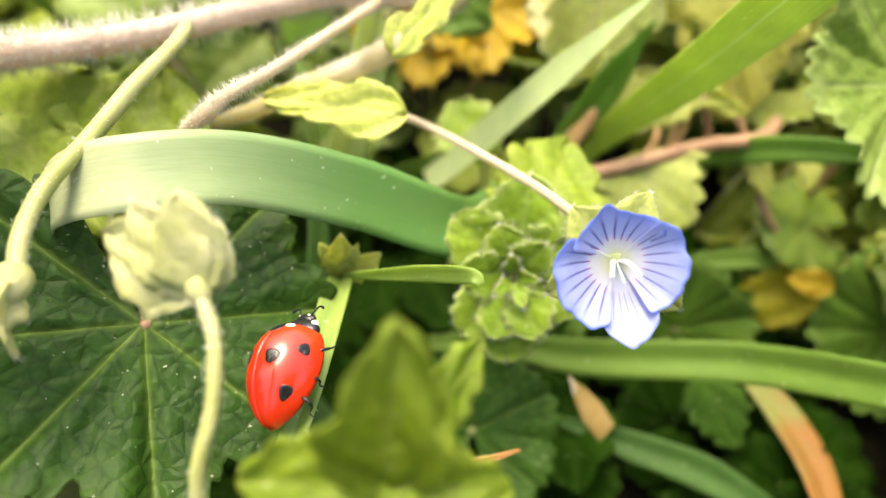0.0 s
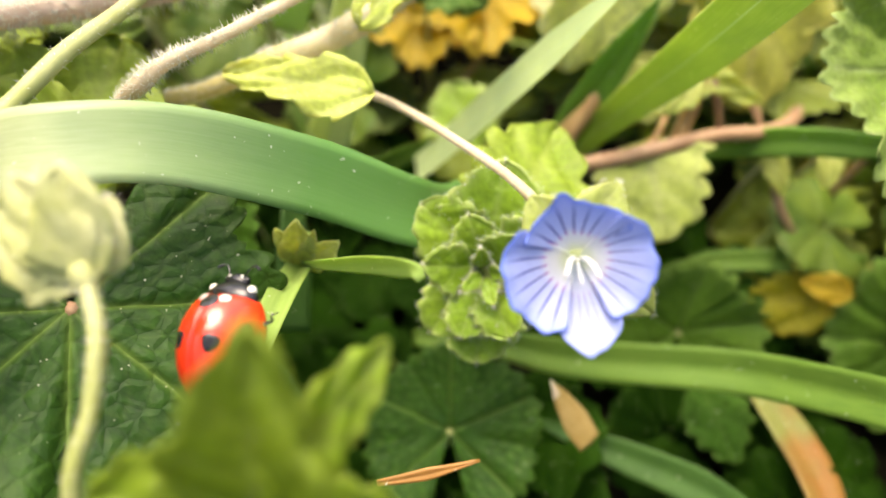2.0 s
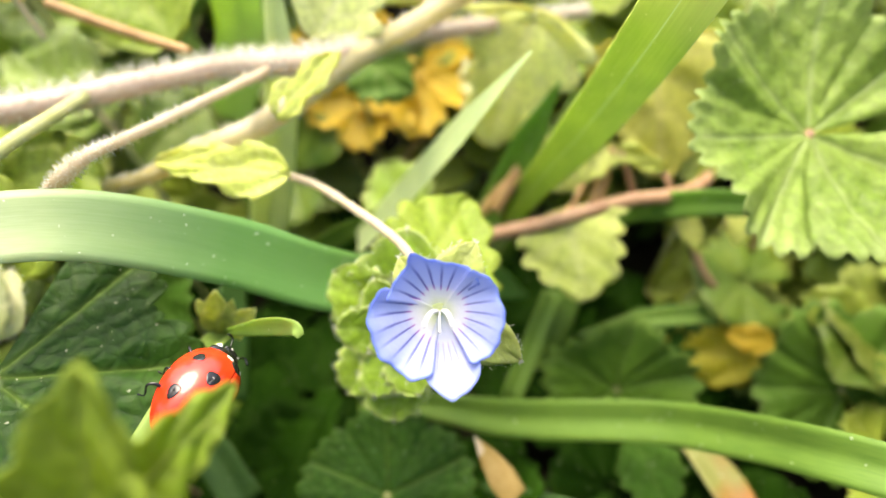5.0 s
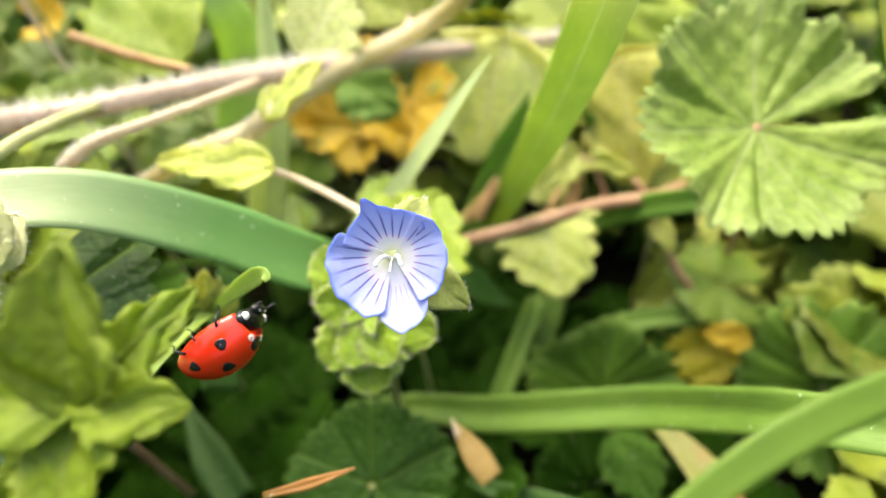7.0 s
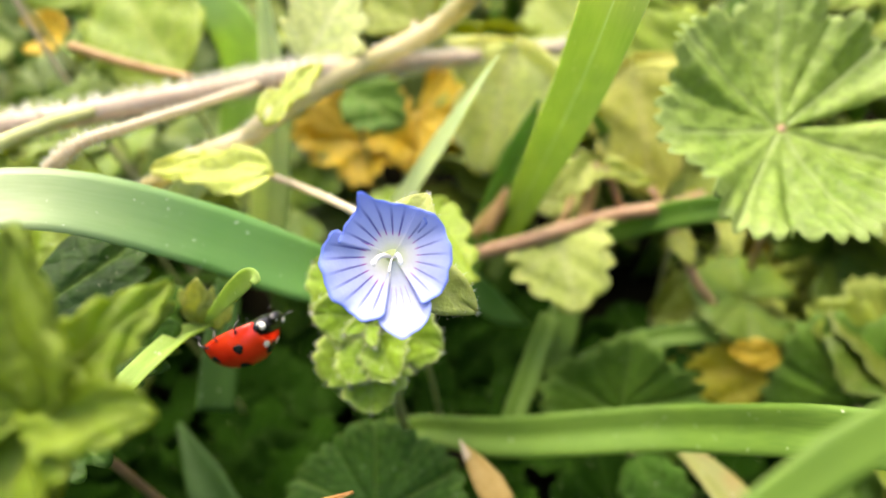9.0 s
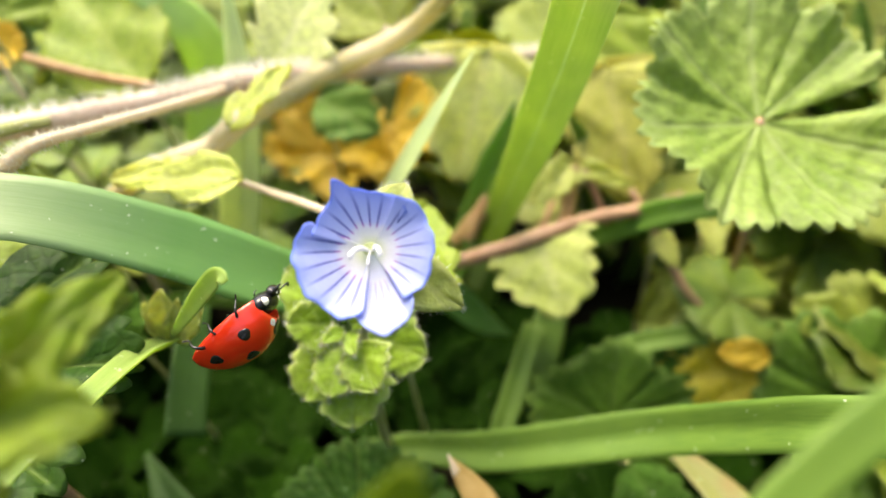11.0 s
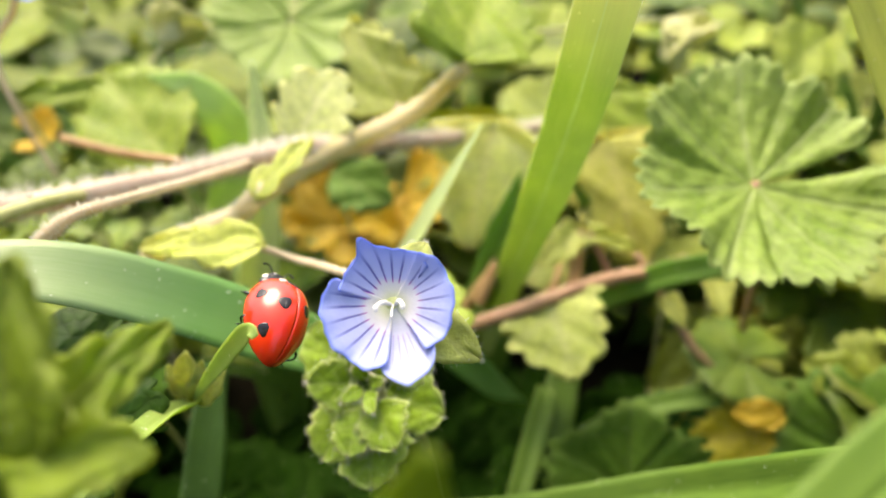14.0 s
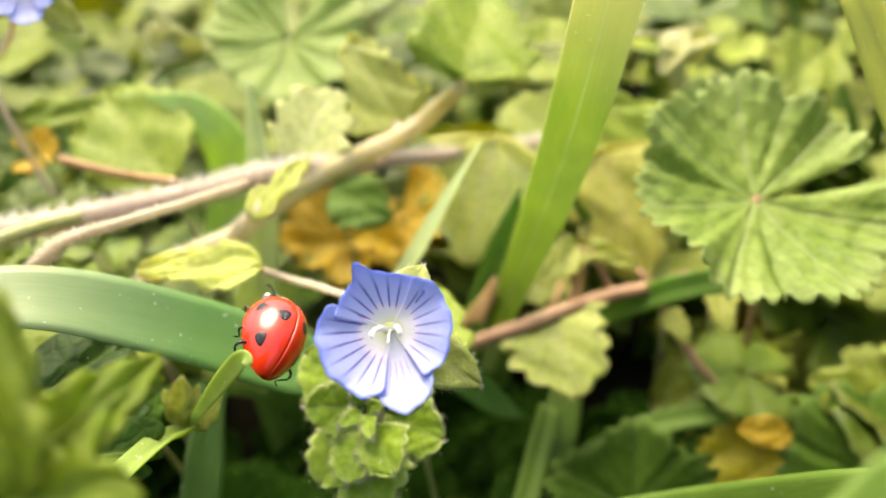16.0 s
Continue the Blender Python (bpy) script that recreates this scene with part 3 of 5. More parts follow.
    tagged(part("background_grass", join(grass), M_BLADE, origin=(0, 0, 0)), "green grass blades among the weeds behind", "grass", kind="stuff")


undergrowth()


# ---- grass blades ----
def grass_blade(points, widths, facing, material, label, n=44, keel=0.16, rib=None, **more):
    ob = thing("grass_blade", points[0], label, "grass", "grass blades")
    if rib:
        for a, b in ((-1.0, -0.02), (0.02, 1.0)):
            part("blade_half", ribbon(points, widths, facing, n, keel, thick=0.008, span=(a, b), close=False, **more), material, ob)
        part("midrib", ribbon(points, widths, facing, n, keel, thick=0.008, nv=3, span=(-0.02, 0.02), close=False, **more), rib, ob, "fine pale midrib")
    else:
        part("blade", ribbon(points, widths, facing, n, keel, **more), material, ob)
        part("midrib", ribbon(points, widths, facing, n, keel, thick=0.034, nv=3, span=(-0.03, 0.03)), material, ob)
    return ob


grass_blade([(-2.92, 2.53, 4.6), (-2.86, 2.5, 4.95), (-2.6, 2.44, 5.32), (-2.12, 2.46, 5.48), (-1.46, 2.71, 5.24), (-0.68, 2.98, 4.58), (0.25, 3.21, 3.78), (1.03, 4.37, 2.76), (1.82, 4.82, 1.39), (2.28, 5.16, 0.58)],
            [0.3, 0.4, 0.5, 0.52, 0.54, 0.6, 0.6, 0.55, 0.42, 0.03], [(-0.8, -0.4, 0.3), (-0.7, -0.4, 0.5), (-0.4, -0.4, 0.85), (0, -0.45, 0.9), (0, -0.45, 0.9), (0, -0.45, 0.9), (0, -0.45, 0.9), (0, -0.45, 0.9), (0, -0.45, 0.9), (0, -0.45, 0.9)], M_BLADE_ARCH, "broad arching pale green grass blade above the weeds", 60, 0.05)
grass_blade([(1.75, 5.58, 1.23), (2.05, 5.66, 2.13), (2.56, 4.70, 4.37), (2.82, 4.19, 5.67), (3.1, 3.3, 7.8), (3.3, 2.6, 9.2)],
            [0.2, 0.35, 0.52, 0.54, 0.5, 0.1], (-0.25, -0.8, 0.45), M_BLADE_TALL, "tall bright green grass blade standing by the flower", keel=0.05, rib=M_BLADE_SILVER)
grass_blade([(-0.25, 5.25, 1.84), (0.48, 5.09, 2.97), (1.25, 4.95, 4.15), (1.94, 4.78, 5.23)],
            [0.42, 0.46, 0.4, 0.03], (-0.8, -0.2, 0.55), M_BLADE_SOFT, "pale green pointed grass blade behind the flower", keel=0.04, rib=M_BLADE_SILVER)
grass_blade([(1.40, 5.43, 1.54), (1.80, 5.71, 2.33), (2.16, 5.82, 3.26), (2.46, 5.87, 4.11)],
            [0.35, 0.45, 0.4, 0.02], (-0.3, -0.7, 0.5), M_BLADE_FRESH, "green narrow grass blade tip", 30)
grass_blade([(-1.46, 4.86, 2.08), (-1.01, 5.12, 3.43), (-0.70, 5.40, 4.51), (-0.62, 5.66, 5.37), (-0.58, 5.81, 5.88)],
            [0.5, 0.5, 0.36, 0.2, 0.03], (0, -0.85, 0.5), M_BLADE_SOFT, "upright pale bluish-green grass blade")
grass_blade([(-0.22, 3.34, 0.62), (0.76, 3.26, 0.78), (1.81, 2.94, 1.12), (3.36, 2.56, 1.91), (3.97, 2.15, 2.59), (4.34, 1.73, 3.25), (4.71, 1.41, 3.63), (5.23, 1.10, 3.88)],
            [0.2, 0.36, 0.48, 0.48, 0.46, 0.44, 0.42, 0.3], (0.0, -0.5, 0.85), M_BLADE, "long green grass blade lying low")
grass_blade([(2.46, -0.03, 5.35), (2.74, 0.14, 5.48), (3.10, 0.32, 5.63), (3.51, 0.49, 5.68), (4.21, 0.74, 5.65), (4.97, 0.98, 5.54)],
            [0.12, 0.17, 0.19, 0.19, 0.17, 0.08], (-0.2, -0.6, 0.75), M_BLADE_DEEP, "green grass blade slanting across close by", keel=0.04)
grass_blade([(-1.98, 6.44, 3.14), (-1.70, 6.66, 3.81), (-1.51, 6.83, 4.42), (-1.54, 6.84, 4.97), (-1.86, 6.90, 5.37), (-2.34, 6.89, 5.58)],
            [0.5, 0.66, 0.66, 0.62, 0.42, 0.04], (0.1, -0.8, 0.5), M_BLADE_BENT, "mid-green grass blade bent over at its tip", 30, 0.05)
grass_blade([(3.95, 2.95, 0.91), (4.39, 2.28, 0.84), (4.64, 1.59, 0.77), (4.66, 0.76, 0.72)],
            [0.2, 0.46, 0.5, 0.4], (0.2, -0.4, 0.85), M_BLADE_DRY, "withered orange grass blade on the ground", 24)
grass_blade([(-0.14, 1.00, 3.37), (0.25, 1.08, 3.41), (0.64, 1.18, 3.48)], [0.05, 0.1, 0.02], (0, -0.5, 0.85), M_BLADE_DRY, "thin dry orange grass tip", 16)
grass_blade([(2.88, 4.21, 0.98), (3.75, 4.39, 1.08), (4.77, 4.44, 1.15), (5.81, 4.38, 1.15)], [0.05, 0.26, 0.34, 0.3], (0, -0.5, 0.85), M_BLADE, "narrow green grass blade among the weeds", 24)
grass_blade([(2.67, 7.11, 0.56), (4.06, 7.19, 0.97), (5.89, 7.34, 1.29), (7.81, 7.66, 1.49)], [0.2, 0.35, 0.35, 0.2], (0, -0.5, 0.85), M_BLADE, "green grass blade among the weeds", 24)
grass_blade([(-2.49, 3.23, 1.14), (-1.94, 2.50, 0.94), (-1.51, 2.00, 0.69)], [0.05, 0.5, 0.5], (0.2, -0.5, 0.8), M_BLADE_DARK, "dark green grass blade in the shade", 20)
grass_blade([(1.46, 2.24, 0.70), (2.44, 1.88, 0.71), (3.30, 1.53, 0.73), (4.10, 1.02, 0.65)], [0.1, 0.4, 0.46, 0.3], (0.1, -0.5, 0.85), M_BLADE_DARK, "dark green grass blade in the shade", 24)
grass_blade([(1.91, 3.53, 0.38), (2.24, 4.17, 0.72), (2.58, 4.86, 1.12)], [0.3, 0.35, 0.3], (0.1, -0.7, 0.6), M_BLADE, "green grass stem in the shade", 16)

grass_blade([(2.75, 5.6, 1.6), (3.41, 5.5, 2.1), (4.1, 5.1, 2.75), (4.75, 4.7, 3.15), (5.3, 4.4, 3.3)], [0.2, 0.32, 0.36, 0.3, 0.04], (-0.2, -0.75, 0.6), M_BLADE_FRESH, "green pointed grass blade over the red stem", 24, 0.1)
grass_blade([(2.26, 3.84, 0.07), (2.68, 4.70, 0.78), (3.04, 5.49, 1.21)], [0.5, 0.55, 0.4], (0.1, -0.8, 0.6), M_BLADE, "broad green grass blade in the shade", 20, 0.05)
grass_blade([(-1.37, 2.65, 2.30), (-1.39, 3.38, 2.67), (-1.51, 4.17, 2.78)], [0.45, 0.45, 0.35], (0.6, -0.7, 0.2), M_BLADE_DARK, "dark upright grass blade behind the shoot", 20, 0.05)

grass_blade([(5.12, 4.30, 6.45), (5.52, 3.95, 5.55), (6.02, 3.43, 4.40), (6.49, 2.93, 3.27)], [0.3, 0.45, 0.45, 0.4], (-0.2, -0.5, 0.85), M_BLADE_YELLOW, "yellowish-olive grass blade beside the mallow leaf", 24, 0.05)


# ---- stems ----
def stem(name, points, radii, material, label, hair=0, hair_length=0.06, n=40, category="stem"):
    ob = thing(name, points[0], label, category, "stems")
    t = tube(points, radii, n, 12)
    part("stalk", t, material, ob)
    if hair:
        part("hairs", hairs_on(t, hair, hair_length, RNG), M_HAIR, ob, "fine white hairs")
    return ob


stem("hairy_stem", [(-4.15, 3.62, 5.34), (-3.67, 3.96, 5.20), (-2.66, 4.35, 5.09), (-1.24, 5.17, 4.89), (-0.19, 4.92, 5.11), (0.69, 6.16, 4.57), (2.04, 7.23, 4.09), (3.12, 7.91, 3.81)],
     [0.13, 0.13, 0.12, 0.11, 0.1, 0.09, 0.08, 0.06], M_STEM_PINK, "thick pinkish hairy creeping stem", 9000, 0.135, 70)
stem("hairy_stem", [(-2.27, 3.10, 4.84), (-1.93, 3.06, 5.23), (-1.72, 3.12, 5.38), (-1.54, 3.24, 5.46), (-1.31, 3.54, 5.40), (-0.98, 4.19, 5.22), (-0.50, 4.99, 5.02), (-0.21, 4.95, 5.08)],
     [0.035, 0.045, 0.065, 0.05, 0.045, 0.045, 0.045, 0.04], M_STEM, "thin pale hairy flower stalk", 1500, 0.055, 50)
stem("hairy_stem", [(-2.45, 4.17, 4.15), (-1.91, 4.21, 4.29), (-1.31, 4.27, 4.56), (-0.79, 4.53, 4.61), (-0.36, 4.53, 4.89), (0.27, 5.32, 4.91), (1.16, 6.26, 4.91), (1.85, 5.93, 5.5)],
     [0.07, 0.08, 0.1, 0.11, 0.115, 0.12, 0.12, 0.09], M_BRANCH, "pale yellowish hairy branch with small leaves", 2600, 0.06, 60)
stem("bent_stem", [(-2.30, 4.56, 5.04), (-2.20, 3.93, 5.30), (-2.24, 3.29, 5.49), (-2.37, 2.77, 5.52), (-2.49, 2.29, 5.57), (-2.50, 1.91, 5.57), (-2.46, 1.67, 5.53), (-2.52, 1.47, 5.41)],
     [0.06, 0.06, 0.06, 0.058, 0.055, 0.055, 0.05], M_STEM_GREEN, "curved yellowish-green stalk hanging down", 300, 0.03)
stem("red_stem", [(0.94, 5.14, 1.97), (1.53, 4.94, 2.35), (2.24, 4.94, 2.56), (3.34, 5.22, 2.67), (4.44, 5.60, 2.52), (6.48, 8.38, 0.77), (8.98, 9.18, 0.68)],
     [0.09, 0.1, 0.1, 0.095, 0.09, 0.09, 0.08], M_STEM_RED, "reddish creeping stem among the leaves", 300, 0.04)
stem("red_stem", [(-3.36, 6.17, 5.11), (-2.54, 5.87, 4.95), (-1.60, 5.42, 4.93)], [0.06, 0.06, 0.05], M_STEM_BROWN, "brownish leaf stalk among weeds", 60, 0.03)
stem("upright_stem", [(5.31, 7.54, 0.95), (5.29, 8.22, 1.37), (5.03, 8.39, 1.95)], [0.1, 0.1, 0.08], M_STEM, "pale brown stem among the weeds")

stem("red_stem", [(4.01, 5.80, 2.66), (4.38, 5.26, 2.02), (4.57, 4.91, 1.67), (4.81, 4.73, 1.39)], [0.05, 0.06, 0.06, 0.05], M_STEM_RED, "thin reddish runner under the mallow leaf", 80, 0.03)
stem("dry_stalk", [(2.97, 5.15, 2.49), (3.10, 5.45, 2.92), (3.20, 5.66, 3.23)], [0.1, 0.09, 0.05], M_STEM_BROWN, "short pale brown stalk above the toothed leaf")
stem("dry_stalk", [(1.70, 5.45, 2.31), (1.99, 5.71, 2.68), (2.18, 6.02, 2.94)], [0.12, 0.1, 0.03], M_STEM_BROWN, "short pale brown stalk by the flower")


# ---- leaves ----
def leaf_thing(name, mesh, material, base, tip, facing, stalk=None, stalk_mat=None, stalk_r=0.04, label="", group="weed leaves", hair=0, category="leaf"):
    ob = thing(name, base, label, category, group)
    m = laid(mesh, base, tip, facing)
    part("blade", m, material, ob)
    if hair:
        part("hairs", hairs_on(m, hair, 0.035, RNG, 0.0018), M_HAIR, ob, "fine white hairs")
    if stalk is None:
        x, y, z = base
        stalk = [(x + 0.05, y + 0.25, z - 0.35 * (z + 0.3)), (x + 0.1, y + 0.45, -0.35)]
        stalk_r = 0.03
    if stalk:
        pts = [arr(base)] + [arr(p) for p in stalk]
        part("petiole", tube(pts, [stalk_r, stalk_r], 16, 8), stalk_mat or M_STEM_GREEN, ob)
    return ob


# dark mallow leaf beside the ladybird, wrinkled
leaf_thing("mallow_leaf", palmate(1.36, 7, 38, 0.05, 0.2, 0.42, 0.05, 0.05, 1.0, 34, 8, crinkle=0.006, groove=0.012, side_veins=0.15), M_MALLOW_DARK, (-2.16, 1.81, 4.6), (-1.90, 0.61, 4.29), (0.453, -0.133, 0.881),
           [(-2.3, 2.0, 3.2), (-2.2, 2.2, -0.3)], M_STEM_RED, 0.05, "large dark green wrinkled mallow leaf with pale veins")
# sunlit mallow leaf
leaf_thing("mallow_leaf", palmate(1.42, 7, 46, 0.05, 0.13, 0.12, 0.22, 0.1, 3.0, 24, 6, groove=0.012, side_veins=0.3), M_MALLOW, (4.9, 4.74, 4.19), (3.71, 4.55, 4.25), (-0.22, -0.52, 0.82),
           [(5.4, 5.2, 3.0), (5.6, 5.6, -0.3)], M_STEM_RED, 0.05, "broad light green scalloped mallow leaf with reddish centre")
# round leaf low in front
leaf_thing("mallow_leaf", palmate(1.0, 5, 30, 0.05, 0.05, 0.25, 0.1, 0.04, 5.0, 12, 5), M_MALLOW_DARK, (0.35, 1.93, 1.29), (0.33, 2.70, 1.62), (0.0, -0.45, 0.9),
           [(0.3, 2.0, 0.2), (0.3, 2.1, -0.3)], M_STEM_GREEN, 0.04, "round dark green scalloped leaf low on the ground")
# toothed leaf low behind
leaf_thing("mallow_leaf", palmate(1.08, 5, 24, 0.08, 0.16, 0.3, 0.12, 0.06, 2.0, 12, 5), M_MALLOW_MID, (3.42, 3.59, 0.51), (3.52, 4.04, 1.10), (0.0, -0.55, 0.8),
           [(3.6, 4.6, -0.3)], M_STEM_GREEN, 0.04, "dark green toothed mallow leaf in the shade")
leaf_thing("mallow_leaf", palmate(1.2, 5, 26, 0.06, 0.14, 0.3, 0.12, 0.06, 4.0, 12, 5), M_MALLOW_MID, (6.36, 3.44, 0.76), (6.11, 3.99, 1.05), (-0.1, -0.55, 0.8),
           [(6.5, 4.4, -0.3)], M_STEM_GREEN, 0.04, "dark green lobed mallow leaf in the shade")
# toothed leaf on the red stem
leaf_thing("speedwell_leaf", coarse(1.14, 1.42, 4, 0.11, 0.1, 0.1, 0.05, 1.0, base=0.16), M_SPEED_PALE, (2.64, 5.13, 2.59), (2.81, 4.02, 2.14), (-0.1, -0.55, 0.8),
           [(2.80, 5.34, 2.67), (3.03, 6.01, 2.65)], M_STEM_BROWN, 0.05, "pale green toothed leaf hanging from a reddish stem")
leaf_thing("speedwell_leaf", ovate(1.0, 0.9, 4, 0.16, 0.12, 0.1, 0.04, 2.0), M_SPEED_PALE, (2.42, 6.29, 2.01), (3.43, 6.96, 2.28), (-0.1, -0.7, 0.65), None, None, 0.04, "pale green small leaf behind the grass")
# bract leaf on the branch
leaf_thing("speedwell_leaf", coarse(1.25, 0.66, 4, 0.1, 0.2, 0.08, 0.04, 0.5, base=0.22, blunt=1.15, groove=0.006), M_BRACT, (-0.40, 3.87, 4.59), (-1.68, 4.08, 4.62), (0.1, -0.35, 0.93), (), None, 0.04, "yellow-green toothed leaf folded round the branch", hair=600)
# yellow-green leaf by the buds
leaf_thing("speedwell_leaf", coarse(1.15, 1.25, 4, 0.1, 0.12, 0.12, 0.05, 1.5), M_SPEED, (0.88, 3.16, 3.76), (1.37, 4.32, 3.89), (0.1, -0.5, 0.85), None, None, 0.04, "bright yellow-green toothed leaf behind the buds", hair=300)
leaf_thing("speedwell_leaf", ovate(1.0, 1.0, 5, 0.14, 0.1, 0.12, 0.05, 2.5), M_BUD, (0.57, 5.27, 2.30), (0.19, 6.01, 2.62), (0.0, -0.6, 0.8), None, None, 0.04, "green toothed leaf behind the pale grass")
# leaves at the branch tip
leaf_thing("speedwell_leaf", coarse(1.5, 1.5, 4, 0.1, 0.2, 0.1, 0.05, 3.5), M_SPEED, (1.85, 5.93, 5.6), (2.36, 7.30, 6.37), (0.1, -0.8, 0.5), (), None, 0.04, "yellow-green leaf at the branch tip", hair=250)
leaf_thing("speedwell_leaf", coarse(1.35, 1.05, 5, 0.11, 0.25, 0.1, 0.05, 4.5, blunt=1.7, groove=0.014), M_BRACT, (0.97, 6.51, 4.93), (0.29, 7.46, 6.05), (-0.1, -0.75, 0.6), [(0.77, 6.12, 4.71)], M_STEM, 0.04, "pale green toothed leaf with clear veins")
leaf_thing("speedwell_leaf", coarse(0.95, 0.95, 3, 0.16, 0.12, 0.1, 0.03, 5.5, base=0.25, blunt=3.5, groove=0.006), M_LEAF_PALE, (-0.22, 5.5, 5.01), (0.3, 6.01, 5.56), (0, -0.75, 0.65), [(-0.59, 5.16, 4.64)], M_STEM_GREEN, 0.04, "small pale lobed leaf on the branch")
leaf_thing("speedwell_leaf", coarse(0.8, 0.42, 2, 0.15, 0.2, 0.1, 0.05, 5.0, base=0.2, groove=0.006), M_BRACT, (-0.45, 4.38, 4.89), (0.01, 4.72, 5.19), (-0.3, -0.5, 0.8), (), None, 0.04, "small yellow-green leaf on the branch", hair=200)
leaf_thing("speedwell_leaf", coarse(1.75, 1.6, 4, 0.14, 0.12, 0.08, 0.04, 6.5, blunt=1.6, groove=0.014), M_LEAF_PALE, (2.22, 6.92, 4.32), (1.69, 6.28, 2.90), (-0.15, -0.75, 0.6), None, None, 0.04, "pale veined toothed leaf behind the grass")
leaf_thing("speedwell_leaf", ovate(2.1, 1.6, 6, 0.08, 0.1, 0.06, 0.03, 7.5, groove=0.01), M_SPEED, (-2.02, 5.94, 4.66), (-3.62, 7.93, 5.98), (0.2, -0.75, 0.6), None, None, 0.04, "broad pale green leaf with straight edges")
leaf_thing("speedwell_leaf", coarse(1.9, 1.8, 5, 0.08, 0.12, 0.08, 0.05, 8.5), M_YELLOW_GREEN, (3.93, 7.32, 3.74), (4.09, 6.44, 2.74), (-0.2, -0.7, 0.65), None, None, 0.04, "yellow-green drooping leaf among the weeds")
leaf_thing("speedwell_leaf", coarse(0.75, 0.45, 3, 0.1, 0.2, 0.1, 0.05, 1.7), M_BRACT, (3.18, 5.66, 3.23), (2.5, 5.21, 2.98), (-0.1, -0.7, 0.65), None, None, 0.03, "small pale leaf behind the tall blade")
leaf_thing("speedwell_leaf", coarse(0.7, 0.28, 2, 0.1, 0.2, 0.1, 0.05, 2.7), M_BRACT, (3.29, 5.63, 3.19), (4.02, 5.49, 2.92), (-0.1, -0.7, 0.65), [(3.46, 5.52, 2.83), (3.6, 5.38, 2.43)], M_STEM_RED, 0.05, "small pale forked leaf on the red stem")
leaf_thing("speedwell_leaf", coarse(0.48, 0.32, 3, 0.1, 0.2, 0.1, 0.05, 3.7), M_BRACT, (4.29, 5.29, 2.26), (4.45, 4.87, 1.98), (-0.1, -0.7, 0.65), None, None, 0.03, "small pale leaf under the mallow leaf")
leaf_thing("speedwell_leaf", coarse(0.5, 0.4, 3, 0.1, 0.2, 0.1, 0.05, 4.7), M_BRACT, (5.01, 5.38, 2.35), (4.96, 4.94, 2.06), (-0.1, -0.7, 0.65), None, None, 0.03, "small pale leaf under the mallow leaf")
leaf_thing("mallow_leaf", palmate(1.3, 5, 26, 0.06, 0.12, 0.3, 0.12, 0.06, 6.0, 10, 5), M_MALLOW, (-0.80, 8.95, 5.66), (-0.99, 8.40, 5.21), (0, -0.8, 0.55), [(-0.2, 9.5, 2.5), (0, 9.8, -0.3)], M_STEM_GREEN, 0.04, "pale round leaf among the weeds")
# leaves under the stems
leaf_thing("speedwell_leaf", ovate(1.7, 1.3, 6, 0.12, 0.15, 0.1, 0.06, 9.5), M_SPEED, (-2.65, 4.43, 4.66), (-2.86, 3.52, 4.33), (0.1, -0.5, 0.85), None, None, 0.04, "yellow-green toothed leaf under the stems", hair=200)
leaf_thing("speedwell_leaf", ovate(2.0, 1.7, 6, 0.1, 0.12, 0.1, 0.06, 2.2), M_SPEED, (-4.36, 4.18, 4.74), (-3.35, 3.22, 4.38), (0.1, -0.4, 0.9), None, None, 0.04, "light green leaf under the stems")
leaf_thing("speedwell_leaf", ovate(1.6, 1.4, 5, 0.12, 0.12, 0.1, 0.06, 3.2), M_MALLOW, (-3.15, 5.59, 3.98), (-4.12, 6.24, 4.26), (0.0, -0.5, 0.85), None, None, 0.04, "light green leaf under the stems")
# yellowed leaves
leaf_thing("weed_leaf", ovate(1.5, 1.0, 4, 0.06, 0.12, 0.1, 0.05, 4.2), M_WITHER, (5.54, 3.95, 0.88), (4.33, 4.13, 0.71), (0, -0.6, 0.8), None, None, 0.03, "olive-yellow withering leaf in the shade")
leaf_thing("yellow_leaf", ovate(0.62, 0.42, 3, 0.08, 0.12, 0.1, 0.05, 5.2), M_YELLOW, (5.43, 3.89, 1.26), (4.87, 4.04, 1.26), (0, -0.6, 0.8), (), None, 0.03, "small orange-yellow withered leaf over the olive one")
for k, (b, t, size, lab) in enumerate((
        ((0.56, 8.09, 2.67), (0.62, 6.99, 2.09), 1.1, "yellowed withering lobed leaf"),
        ((-0.29, 7.77, 2.58), (-0.29, 6.84, 1.96), 0.95, "small yellowed leaf on dark ground"),
        ((-0.42, 8.24, 2.56), (-1.00, 7.91, 2.47), 1.15, "yellow-orange withered leaf under the branch"),
        ((-4.61, 7.55, 4.76), (-3.82, 7.63, 4.82), 0.4, "orange withered leaf by the branch"))):
    leaf_thing("yellow_leaf", palmate(size, 5, 20, 0.08, 0.25, 0.4, 0.25, 0.16, 2.0 + k, 9, 4), M_YELLOW, b, t, (0, -0.6, 0.8), None, None, 0.03, lab)
